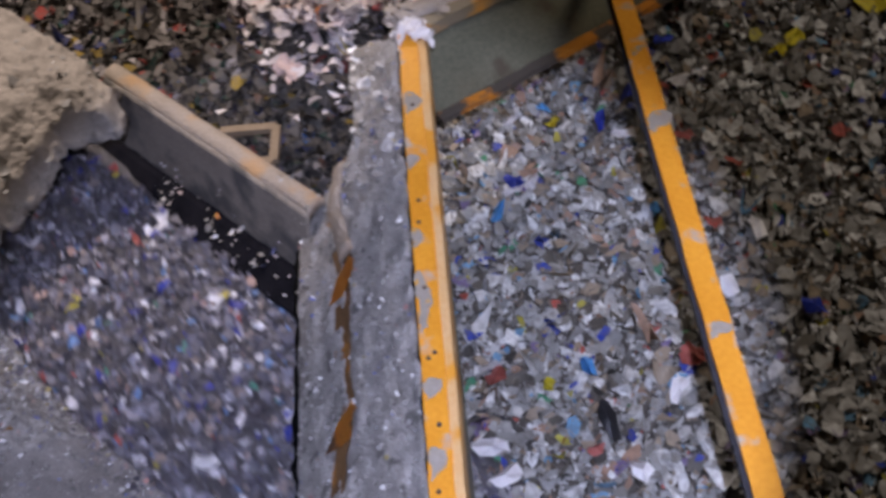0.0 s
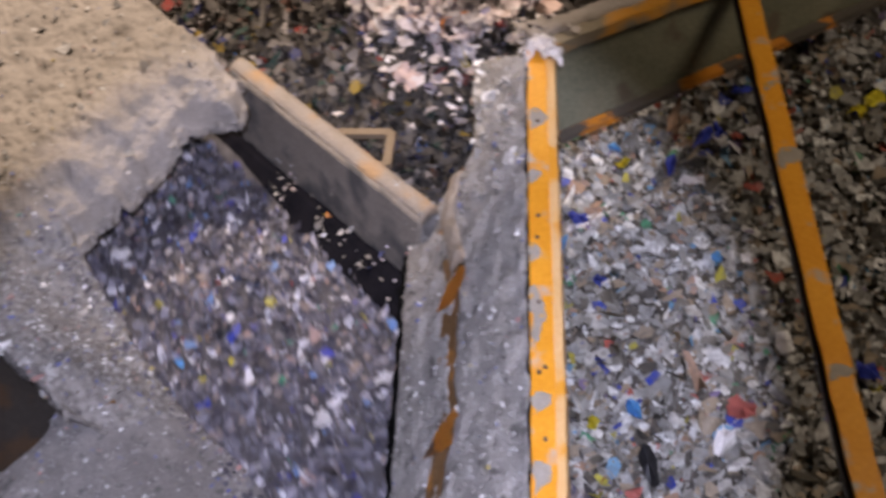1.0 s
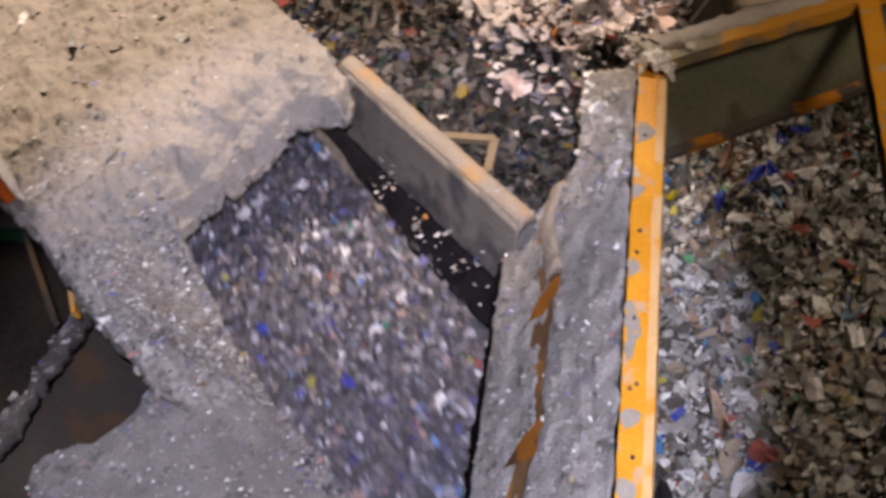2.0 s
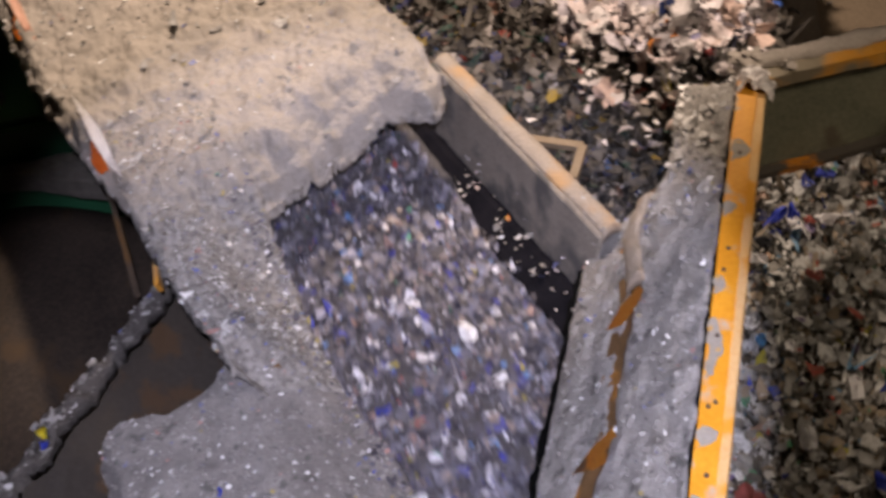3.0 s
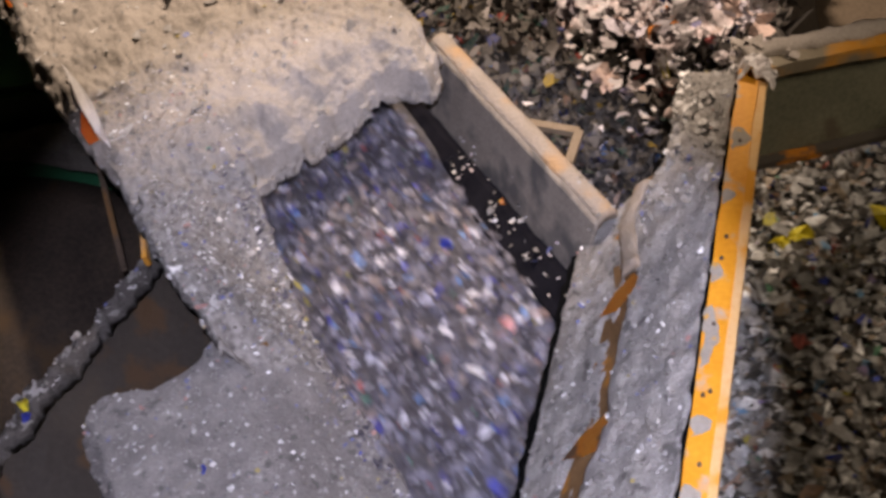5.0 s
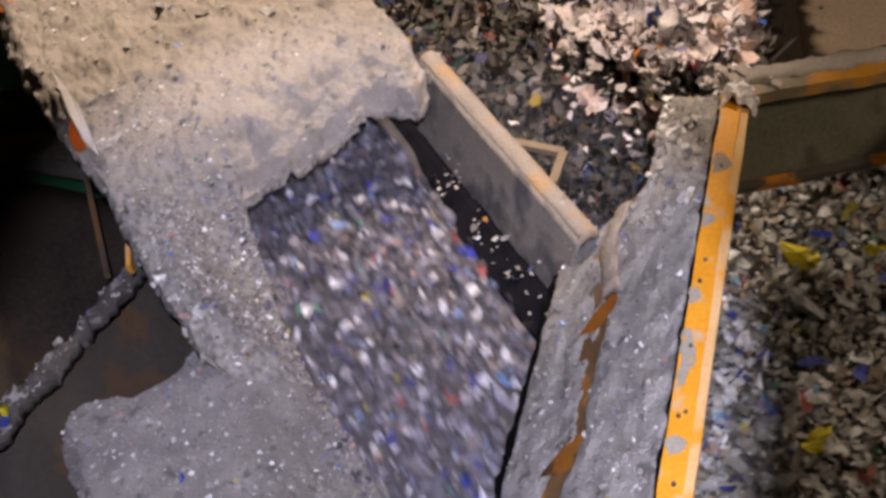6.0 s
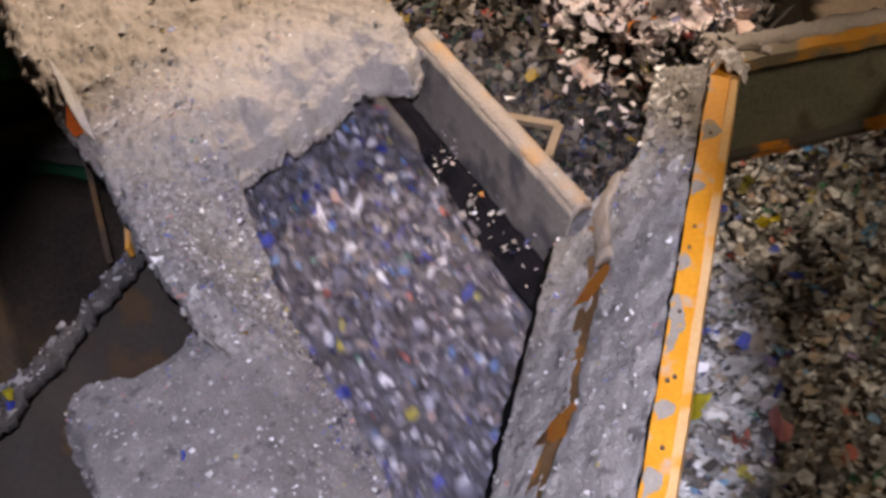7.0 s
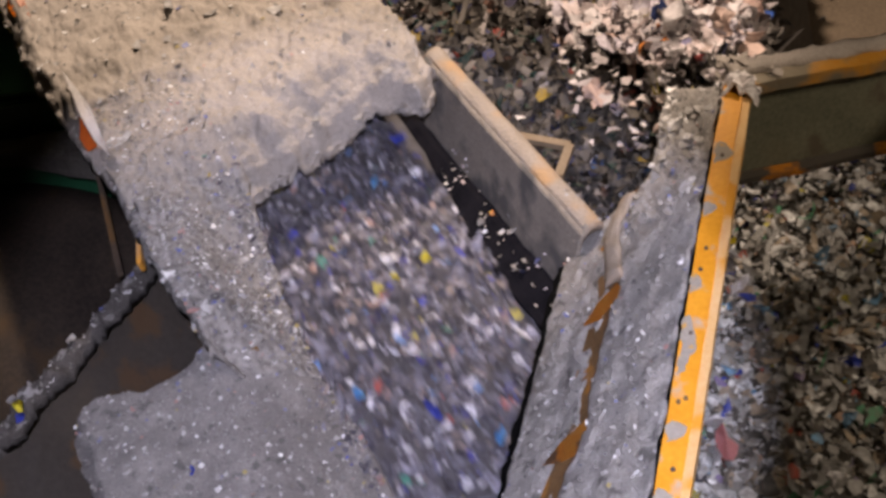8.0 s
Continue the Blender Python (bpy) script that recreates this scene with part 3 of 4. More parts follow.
def bunker():
    t = root("bunker", (0.3, 2.4, 0.8), "open steel bunker with yellow rim rails and green wall", "bunker")
    r1 = part("rim_rail", beam((-0.018, -0.6, 1.0), (0.0135, 2.36, 1.0), 0.045, 0.05, 0.006, 60, 0.0015, 1), YELLOW, t, "yellow painted rim rail with dusty worn patches")
    for i, (y, dx) in enumerate(((1.395, -0.006), (1.405, 0.006), (1.79, -0.002), (1.73, -0.006), (1.12, -0.006), (2.08, 0.0), (1.56, -0.004), (1.25, 0.004))):
        bm = bmesh.new()
        bmesh.ops.create_cone(bm, cap_ends=True, segments=8, radius1=0.005, radius2=0.0035, depth=0.006)
        bm.transform(Matrix.Translation((rail_middle(y) + dx, y, 1.002)))
        part("bolt", bm, BOLT, r1, "dark rusty bolt head")
    for i, (y, ln, w) in enumerate(((1.30, 0.045, 0.040), (1.45, 0.15, 0.026), (1.66, 0.05, 0.020), (2.05, 0.07, 0.036), (1.14, 0.06, 0.034), (1.88, 0.04, 0.022))):
        part("dust_patch", slab(24, 8, lambda a, b, y=y, ln=ln, w=w: (rail_middle(y) - 0.019 + b * w * (0.25 + 0.75 * math.sin(math.pi * a) ** 0.6), y + a * ln + 0.01 * b, 1.0012), 0.003, 0.0006, 40, 0.012, y), WORN, r1, "caked grey dust")
    part("rim_lip", beam((0.008, -0.6, 0.994), (0.045, 2.36, 0.994), 0.021, 0.06, 0.005, 40, 0.001, 4), LIP, t, "dusty pale yellow side lip")
    part("side_wall", slab(20, 4, lambda a, b: (0.01 + 0.01 * b, -0.6 + a * 2.95, 0.60 + 0.34 * b), 0.02, 0.002, 10), GREENWALL, t)
    part("cross_rail", beam(WALL_A + Vector((-0.01, 0.0, 0.0)), WALL_B + Vector((0, -0.01, 0)), 0.064, 0.034, 0.006, 40, 0.003, 6), GRIMY, t, "yellow rail half buried in dust")
    part("dust_ridge", slab(90, 6, lambda a, b: tuple(WALL_A + Vector((-0.02, 0.0, 0.004)) + (WALL_B - WALL_A) * a + Vector((-0.024, 0.052, 0)) * b + Vector((0, 0, 0.012 * math.sin(math.pi * b)))), 0.006, 0.012, 24, 0.012), DUST, t, "ridge of beige dust", True)
    way = (WALL_B - WALL_A).normalized()

    def wall(a, b):
        p = WALL_A + way * (a * 1.9)
        return (p.x, p.y - 0.012 + 0.012 * b, 0.71 + 0.256 * b + 0.03 * a * (1 - b))
    part("back_wall", slab(60, 10, wall, 0.02, 0.006, 6), GREENWALL, t, "grimy dark green steel wall", True)
    part("lower_flange", beam(WALL_A + Vector((0.02, -0.035, -0.285)), WALL_B + Vector((0, -0.035, -0.205)), 0.03, 0.018, 0.003, 40, 0.002, 8), ORANGE_DARK, t, "grimy orange flange")
    return t


ORANGE_DARK = material("grimy_orange", (0.50, 0.19, 0.012), (0.42, 0.15, 0.02), 0.5, 9, 90, 0.3, 0.004, third=(0.07, 0.06, 0.05), third_at=0.5, third_scale=9)
bunker()


def cross_bar():
    t = root("guard_bar", (0.53, 1.6, 1.0), "worn yellow steel guard bar spanning the bunker", "guard bar")
    bar = part("bar", beam((0.535, -0.7, 1.0), (0.528, 3.4, 1.0), 0.047, 0.018, 0.003, 60, 0.0012, 11), YELLOW, t)
    for y, ln in ((1.33, 0.022), (1.86, 0.045), (2.1, 0.02)):
        part("dust_patch", slab(16, 8, lambda a, b, y=y, ln=ln: (0.511 + b * 0.044 * (0.3 + 0.7 * math.sin(math.pi * a) ** 0.6), y + a * ln + b * 0.015, 1.0012), 0.003, 0.0005, 40, 0.014, y), WORN, bar, "caked grey dust")
    part("underside_strip", beam((0.508, -0.7, 0.984), (0.502, 3.4, 0.984), 0.012, 0.02, 0.002), DARKRUBBER, t, "dark lower edge")
    return t


cross_bar()


def film_cap():
    """Crumpled white film caught on the corner of the rim."""
    rng = np.random.default_rng(5)

    def crumple(a, b):
        x, y = -0.014 + 0.082 * b, 2.295 + 0.07 * a
        return (x + wobble((x, y, 1), 60, 0.012), y + wobble((x, y, 4), 60, 0.012), 1.018 + wobble((x, y, 9), 45, 0.026) - 1.2 * abs(b - 0.5) ** 3 * 0.2)
    tagged(part("film_scrap", slab(12, 12, crumple, 0.004, 0.0, 10, 0.012), FILM), "crumpled white film caught on the rail corner", "plastic scrap")
    m = 70
    pl = np.stack([rng.uniform(-0.03, 0.11, m), rng.uniform(2.375, 2.44, m), rng.uniform(0.985, 1.012, m)], axis=1)
    tagged(part("dust_clump", flakes(pl, rng.uniform(0.02, 0.045, m), DUST, 7, 0.4, 0.5), DUST), "beige dust clump on the rail corner", "dust", kind="stuff")


film_cap()


# ---- heap behind ----
def film_sheet(k):
    """A crumpled torn sheet of film, one metre across before scaling."""
    bm = bmesh.new()
    n = 9
    rows = []
    for i in range(n):
        row = []
        for j in range(n):
            x, y = i / (n - 1) - 0.5, j / (n - 1) - 0.5
            r = 1 + wobble((x * 2 + k * 3, y * 2, 7), 1.6, 0.5) - 0.35 * (x * x + y * y)
            q = (x + k * 5, y, 3)
            row.append(bm.verts.new((x * r + wobble(q, 5, 0.10), y * r + wobble(q[::-1], 5, 0.10), wobble(q, 3.0, 0.26) + wobble(q, 8, 0.10))))
        rows.append(row)
    for i in range(n - 1):
        for j in range(n - 1):
            if (i * 7 + j * 3 + k) % 11 == 0 and (i in (0, n - 2) or j in (0, n - 2)):
                continue
            bm.faces.new((rows[i][j], rows[i + 1][j], rows[i + 1][j + 1], rows[i][j + 1]))
    return mesh_of(bm, M_SHEET, True)


def heap():
    def ground(x, y):
        near = smooth_step(3.35, 2.9, y)
        z = 0.24 + 0.17 * near + 0.26 * math.exp(-(((x + 0.28) / 0.30) ** 2 + ((y - 3.16) / 0.42) ** 2)) + 0.10 * smooth_step(3.2, 4.6, y)
        away = smooth_step(0.0, 0.27, x - 0.05 * math.sin(y * 6))
        z = z * (1 - away) - 0.60 * away
        return z + wobble((x, y, 2), 5, 0.035)
    t = root("waste_heap", (-0.6, 3.3, 0.0), "loose heap of torn plastic film and shredded waste", "waste heap", kind="stuff")
    part("packed_core", slab(80, 90, lambda a, b: (-3.0 + b * 3.3, 2.5 + a * 3.2, ground(-3.0 + b * 3.3, 2.5 + a * 3.2) - 0.02), 0.08, 0.0), UNDER_BROWN, t)
    rng = np.random.default_rng(12)
    def spread(n, x0, x1, y0, y1, lift):
        x, y = rng.uniform(x0, x1, n), rng.uniform(y0, y1, n)
        z = np.array([ground(a, b) for a, b in zip(x, y)]) + rng.uniform(-0.01, lift, n)
        return np.stack([x, y, z], axis=1)
    pl = spread(9000, -2.2, 0.12, 2.85, 5.2, 0.05)
    part("mixed_scraps", flakes(pl, rng.uniform(0.02, 0.08, len(pl)), M_HEAP, 13, 0.8, 0.9, 2.2), M_HEAP, t)
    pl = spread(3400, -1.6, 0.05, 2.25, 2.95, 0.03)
    part("dark_scraps", flakes(pl, rng.uniform(0.02, 0.07, len(pl)), M_HEAP_DARK, 16, 0.8, 0.9, 2.2), M_HEAP_DARK, t)
    sheets = [film_sheet(k) for k in range(7)]
    for k in range(310):
        x, y = rng.normal(-0.25, 0.12), rng.normal(3.20, 0.20)
        if k > 225:
            x, y = rng.uniform(-0.9, 0.1), rng.uniform(3.4, 4.6)
        if not -0.75 < x < 0.03 or y < 2.76 + 0.5 * max(0, x + 0.3):
            continue
        ob = new("film_sheet", sheets[k % 7])
        ob.parent = t
        size = rng.uniform(0.08, 0.19) * (1 if y > 2.98 else 0.5)
        ob.location = Vector((x, y, ground(x, y) + rng.uniform(0.02, 0.10))) - t.location
        ob.rotation_euler = (rng.normal(0.25, 0.4), rng.normal(0, 0.4), rng.uniform(0, 6.28))
        ob.scale = (size, size * rng.uniform(0.6, 1.0), size)
    n = 1300
    x, y = np.minimum(rng.normal(-0.25, 0.13, n), 0.03), rng.normal(3.18, 0.19, n)
    z = np.array([ground(a, b) for a, b in zip(x, y)]) + rng.uniform(0.0, 0.10, n)
    part("pale_film", flakes(np.stack([x, y, z], axis=1), rng.uniform(0.02, 0.065, n), M_FLUFF, 14, 0.6, 0.9), M_FLUFF, t, "torn white and pink film")
    n = 500
    x, y = rng.uniform(-0.9, 0.05, n), rng.uniform(3.5, 4.8, n)
    z = np.array([ground(a, b) for a, b in zip(x, y)]) + rng.uniform(0.0, 0.07, n)
    part("pale_film", flakes(np.stack([x, y, z], axis=1), rng.uniform(0.03, 0.09, n), M_FLUFF, 15, 0.9, 0.9), M_FLUFF, t, "torn white and pink film")


heap()


def floor_litter():
    rng = np.random.default_rng(31)
    n = 260
    pl = np.stack([rng.uniform(0.1, 2.2, n), rng.uniform(3.4, 6.0, n), rng.uniform(-0.545, -0.53, n)], axis=1)
    tagged(part("floor_litter", flakes(pl, rng.uniform(0.015, 0.05, n), M_HEAP, 32, 0.3, 0.4), M_HEAP), "scattered scraps on the brown floor", "litter", kind="stuff")


floor_litter()


def open_bracket():
    """Small open rectangular bracket bolted behind the skirt board."""
    t = root("bracket", (-0.58, 2.62, 0.45), "small brown open rectangular steel bracket", "bracket")
    a, b, c, d = (-0.632, 2.625, 0.538), (-0.460, 2.602, 0.535), (-0.467, 2.465, 0.535), (-0.632, 2.488, 0.538)
    for p, q in ((a, b), (b, c), (c, d), (d, a)):
        part("bar", beam(p, q, 0.026, 0.02, 0.003), CARDBOARD, t)
    part("stem", beam((-0.60, 2.485, 0.535), (-0.605, 2.43, 0.44), 0.03, 0.02, 0.003), CARDBOARD, t)


open_bracket()


# ---- dark machine side beyond the trough ----
def machine_side():
    t = root("machine_frame", (-1.9, 1.8, 0.3), "dark rusty machine frame with debris-strewn ledge", "machine")
    def bank(a, b):
        wide = 0.042 + 0.016 * math.sin(a * 17) + 0.03 * a
        return (-1.58 - 0.22 * a + (b - 0.5) * wide + wobble((a * 3, 2, 0), 3, 0.02), 2.02 - 1.05 * a, 0.50 + 0.012 * math.sin(math.pi * b))
    part("ledge", slab(120, 8, bank, 0.05, 0.022, 26, 0.014, 4.0), LEDGE, t, "dark steel ledge strewn with dust and scraps", True)
    def apron(a, b):
        return (-1.60 - 0.15 * a + 0.33 * b * (1 - 0.4 * a), 2.05 - 0.75 * a - 0.26 * b, 0.46 - 0.28 * b)
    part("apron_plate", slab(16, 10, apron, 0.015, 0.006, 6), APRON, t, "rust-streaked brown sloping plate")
    part("yellow_edge", beam((-1.50, 1.91, 0.72), (-1.46, 1.82, 0.70), 0.012, 0.04, 0.003), YELLOW_DUSTY, t, "chipped yellow paint edge")
    part("pipe", beam((-2.03, 2.45, 0.48), (-1.675, 1.955, 0.48), 0.016, 0.016, 0.005), RUST, t, "thin brown pipe")

    def drum(a, b):
        ang = math.radians(10 + 140 * b)
        return (-2.35 - 0.55 * math.cos(ang) * -1 - 0.25 * a, 2.5 - 2.2 * a, -0.05 + 0.30 * math.sin(ang))
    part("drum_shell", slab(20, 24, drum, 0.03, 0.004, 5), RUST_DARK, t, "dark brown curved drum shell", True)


LEDGE = material("dusty_dark_ledge", (0.05, 0.044, 0.04), (0.14, 0.125, 0.115), 0.9, 20, 120, 0.9, 0.02)
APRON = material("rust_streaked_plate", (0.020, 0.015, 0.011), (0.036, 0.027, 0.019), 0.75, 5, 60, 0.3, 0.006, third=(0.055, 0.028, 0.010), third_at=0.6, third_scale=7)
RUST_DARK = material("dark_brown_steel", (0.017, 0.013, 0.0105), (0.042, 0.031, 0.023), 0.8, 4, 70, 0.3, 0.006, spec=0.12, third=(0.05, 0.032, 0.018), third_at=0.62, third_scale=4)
machine_side()


TINTS_YELLOW = plain("bright_yellow_paint", (0.75, 0.62, 0.02), 0.45)


def green_machine():
    t = root("green_machine", (-2.7, 3.0, 0.5), "dark green painted machine with pale green edge", "machine")
    bodyb = quad_box(-3.6, 2.52, -0.1, -2.05, 4.6, 0.55)
    bmesh.ops.bevel(bodyb, geom=bodyb.edges[:], offset=0.03, segments=2, affect="EDGES")
    bodyb.transform(Matrix.Translation((-2.8, 3.4, 0)) @ Matrix.Rotation(0.3, 4, "Z") @ Matrix.Translation((2.8, -3.4, 0)))
    part("casing", bodyb, GREEN, t)
    part("edge_beam", beam((-2.78, 3.04, 0.72), (-2.60, 2.73, 0.72), 0.045, 0.05, 0.006), GREEN_LIGHT, t, "pale green beam")
    part("yellow_knob", beam((-2.60, 2.60, 0.70), (-2.53, 2.50, 0.70), 0.06, 0.06, 0.012), TINTS_YELLOW, t, "bright yellow end piece")
    part("dusty_boss", slab(16, 16, lambda a, b: (-2.60 + 0.17 * (b - 0.5), 2.68 + 0.22 * (a - 0.5), 0.63 - 0.5 * ((a - 0.5) ** 2 + (b - 0.5) ** 2)), 0.10, 0.02, 12), DUST_DIM, t, "dust-covered round boss", True)


green_machine()


def hood_tape(du, ds, lift, pale, tab):
    """Torn strip with a coloured tab stuck on the hood's outer edge."""
    t = root("torn_strip", us(2.76 + du, 0.16 + ds, 0.9), "torn pale strip with orange tab on the hood edge", "strip", "torn strips")

    def piece(name, outline, mat):
        bm = bmesh.new()
        bm.faces.new([bm.verts.new(us(u + du, s + ds, z + lift)) for u, s, z in outline])
        bmesh.ops.solidify(bm, geom=bm.faces[:], thickness=0.004)
        part(name, bm, mat, t)
    piece("white_strip", ((2.545, 0.182, 0.900), (2.62, 0.164, 0.910), (2.74, 0.156, 0.918), (2.97, 0.160, 0.925), (2.86, 0.176, 0.928), (2.76, 0.188, 0.928), (2.64, 0.186, 0.918)), pale)
    piece("orange_tab", ((2.745, 0.153, 0.912), (2.60, 0.164, 0.902), (2.612, 0.135, 0.888), (2.68, 0.128, 0.890)), tab)


ORANGE_TAB = plain("orange_plastic", (0.55, 0.13, 0.02))
hood_tape(0, 0, 0, FILM, ORANGE_TAB)
hood_tape(0.82, -0.045, 0.004, plain("faded_pink_film", (0.62, 0.36, 0.27)), plain("bright_orange_plastic", (0.75, 0.22, 0.01)))


# ---- settled flakes on the dusty plates ----
def settle():
    deps = bpy.context.evaluated_depsgraph_get()
    rng = np.random.default_rng(77)

    def drop(name, n, pick, low, high, label, mat=M_SPECK, tilt=0.35, allowed=("dust_felt", "upper_plate", "lower_plate", "face_plate", "folded_edge", "rubber_strip", "cross_rail")):
        pts = []
        for _ in range(n):
            x, y = pick()
            hit, p, nrm, _, ob, _ = scene.ray_cast(deps, (x, y, 1.9), (0, 0, -1))
            if hit and ob.name.split(".")[0] in allowed:
                pts.append((p.x, p.y, p.z + 0.002))
        pts = np.array(pts)
        sz = low + (high - low) * rng.random(len(pts)) ** 3
        tagged(part(name, flakes(pts, sz, mat, n, tilt, 0.4), mat), label, "flakes", kind="stuff")
    drop("settled_flakes", 7500, lambda: us(rng.uniform(1.0, 2.8), rng.uniform(-0.2, 0.48))[:2], 0.003, 0.019, "small shiny flakes settled in the trough dust")
    drop("settled_flakes", 1900, lambda: us(rng.uniform(2.25, 4.0), rng.uniform(0.05, 1.1))[:2], 0.003, 0.024, "sparse pale flakes settled on the hood dust", tilt=0.18)
    drop("settled_flakes", 2200, lambda: (rng.uniform(-0.38, -0.03), rng.uniform(0.9, 2.45)), 0.003, 0.018, "small shiny flakes settled on the chute plates")
    drop("settled_flakes", 260, lambda: (rng.uniform(-0.2, -0.02), rng.uniform(1.95, 2.47)), 0.012, 0.05, "grey crumbs and scraps on the chute's upper end")
    drop("settled_flakes", 1500, lambda: us(rng.uniform(1.88, 2.40), rng.uniform(0.16, 0.47))[:2], 0.006, 0.032, "crumpled grey flakes caked on the trough side", tilt=0.6)
    drop("settled_flakes", 70, lambda: us(rng.uniform(2.4, 3.6), rng.uniform(0.08, 1.08))[:2], 0.02, 0.06, "larger pale scraps half sunk in the hood dust", M_SPECK)
    drop("settled_flakes", 230, lambda: (lambda k: (-1.58 - 0.22 * k + rng.uniform(-0.05, 0.05), 2.02 - 0.97 * k))(rng.random()), 0.008, 0.04, "grey scraps littering the machine ledge", allowed=("ledge",))
    drop("settled_flakes", 20, lambda: us((1.78, 1.86, 1.97, 2.12, 2.3, 2.42)[int(rng.integers(6))] + rng.normal(0, 0.018), rng.normal(1.06, 0.022))[:2], 0.008, 0.03, "white scraps caught along the rubber strip", mat=M_FLUFF, allowed=("rubber_strip", "face_plate"))

    drop("settled_flakes", 26, lambda: us((2.12, 2.10, 1.98, 1.87)[int(rng.integers(4))] + rng.normal(0, 0.03), rng.normal(1.045, 0.022))[:2], 0.012, 0.036, "grey and white film bits snagged on the rubber strip", mat=M_SPECK, tilt=0.6, allowed=("rubber_strip", "face_plate"))
    drop("settled_flakes", 700, lambda: us(rng.uniform(1.0, 2.45), rng.normal(0.435, 0.028))[:2], 0.008, 0.032, "lilac flakes spilled along the trough edge", mat=M_LILAC, tilt=0.5)

settle()


# ---- material on the left belt and in the bunker ----
BELT_RUN = [(0, 0.0), (2, 1.70), (4, 3.46), (6, 5.30), (8, 7.18)]          # metres along the belt by time


def belt_load():
    rng = np.random.default_rng(41)
    t = root("belt_load", us(1.5, 0.75, belt_z(1.5)), "grey-lilac shredded film flakes riding the belt", "shredded plastic", kind="stuff")
    u0, u1 = -6.6, 3.2
    def bed(a, b):
        u, s = u0 + a * (u1 - u0), 0.40 + b * 0.63
        return us(u, s, belt_z(u) + 0.012 + 0.022 * math.sin(math.pi * b) + wobble((u, s, 0), 6, 0.012))
    part("fines_bed", slab(200, 14, bed, 0.02), UNDER, t, smooth=True)
    n = 36000
    u, v = rng.uniform(u0, u1, n), rng.random(n)
    s = 0.40 + v * 0.60
    x, y = DU.x * u + DS.x * s, DU.y * u + DS.y * s
    z = belt_z(u) + 0.016 + 0.026 * np.sin(np.pi * v) + rng.random(n) ** 2 * 0.035
    size = 0.010 + 0.036 * rng.random(n) ** 2.4
    part("flakes", flakes(np.stack([x, y, z], axis=1), size, M_LILAC, 42, 0.5, 0.7, 2.2), M_LILAC, t)
    return t


BUNKER_Z = 0.40
DIP = 0.15          # the bunker floor falls towards the chute


def bunker_load():
    rng = np.random.default_rng(51)
    t = root("bunker_load", (0.6, 1.9, BUNKER_Z), "deep bed of loose mixed shredded plastic in the bunker", "shredded plastic", kind="stuff")
    x0, x1, y0, y1 = -0.06, 2.9, 0.9, 3.06
    def height(x, y):
        return BUNKER_Z + DIP * x + 0.03 * math.sin(x * 5 + y * 3) * 0.5 + wobble((x, y, 5), 2.5, 0.035)
    part("fines_bed", slab(70, 40, lambda a, b: (x0 + a * (x1 - x0), y0 + b * (y1 - y0), height(x0 + a * (x1 - x0), y0 + b * (y1 - y0)) - 0.015), 0.06), UNDER_BROWN, t, smooth=True)
    n = 48000
    x, y = rng.uniform(x0, x1, n), rng.uniform(y0, y1, n)
    z = np.array([height(a, b) for a, b in zip(x, y)]) + rng.random(n) ** 1.5 * 0.05 - 0.005
    size = 0.010 + 0.052 * rng.random(n) ** 2.4
    part("flakes", flakes(np.stack([x, y, z], axis=1), size, M_MIXED, 52, 0.7, 0.7, 2.4), M_MIXED, t)
    return t


load_left, load_right = belt_load(), bunker_load()


def bunker_conveyor():
    t = root("bunker_conveyor", (0.6, 1.9, -0.55), "wide slow bunker floor belt of black rubber", "conveyor")
    part("belt", slab(4, 4, lambda a, b: (-2.2 + a * 5.4, 0.3 + b * 2.75, BUNKER_Z - 0.1 + DIP * (-2.2 + a * 5.4)), 0.015), DARKRUBBER, t)
    for y in (0.28, 3.07):
        part("side_frame", beam((-2.2, y, BUNKER_Z - 0.1 - 2.2 * DIP), (3.2, y, BUNKER_Z - 0.1 + 3.2 * DIP), 0.05, 0.12, 0.004), RUST, t)
        for x in (-2.0, 0.6, 3.0):
            part("leg", beam((x, y, BUNKER_Z - 0.2 + DIP * x), (x + 0.001, y, -0.55), 0.06, 0.06, 0.003), RUST, t)


# ---- single scraps that stand out ----
TINT = {"blue": (0.04, 0.06, 0.40), "sky": (0.12, 0.34, 0.66), "white": (0.80, 0.78, 0.80), "yellow": (0.58, 0.50, 0.03), "red": (0.40, 0.12, 0.10),
        "pink": (0.60, 0.28, 0.27), "dark": (0.03, 0.03, 0.035), "green": (0.08, 0.34, 0.22)}
TINTS = {k: plain("plastic_" + k, c, 0.35) for k, c in TINT.items()}


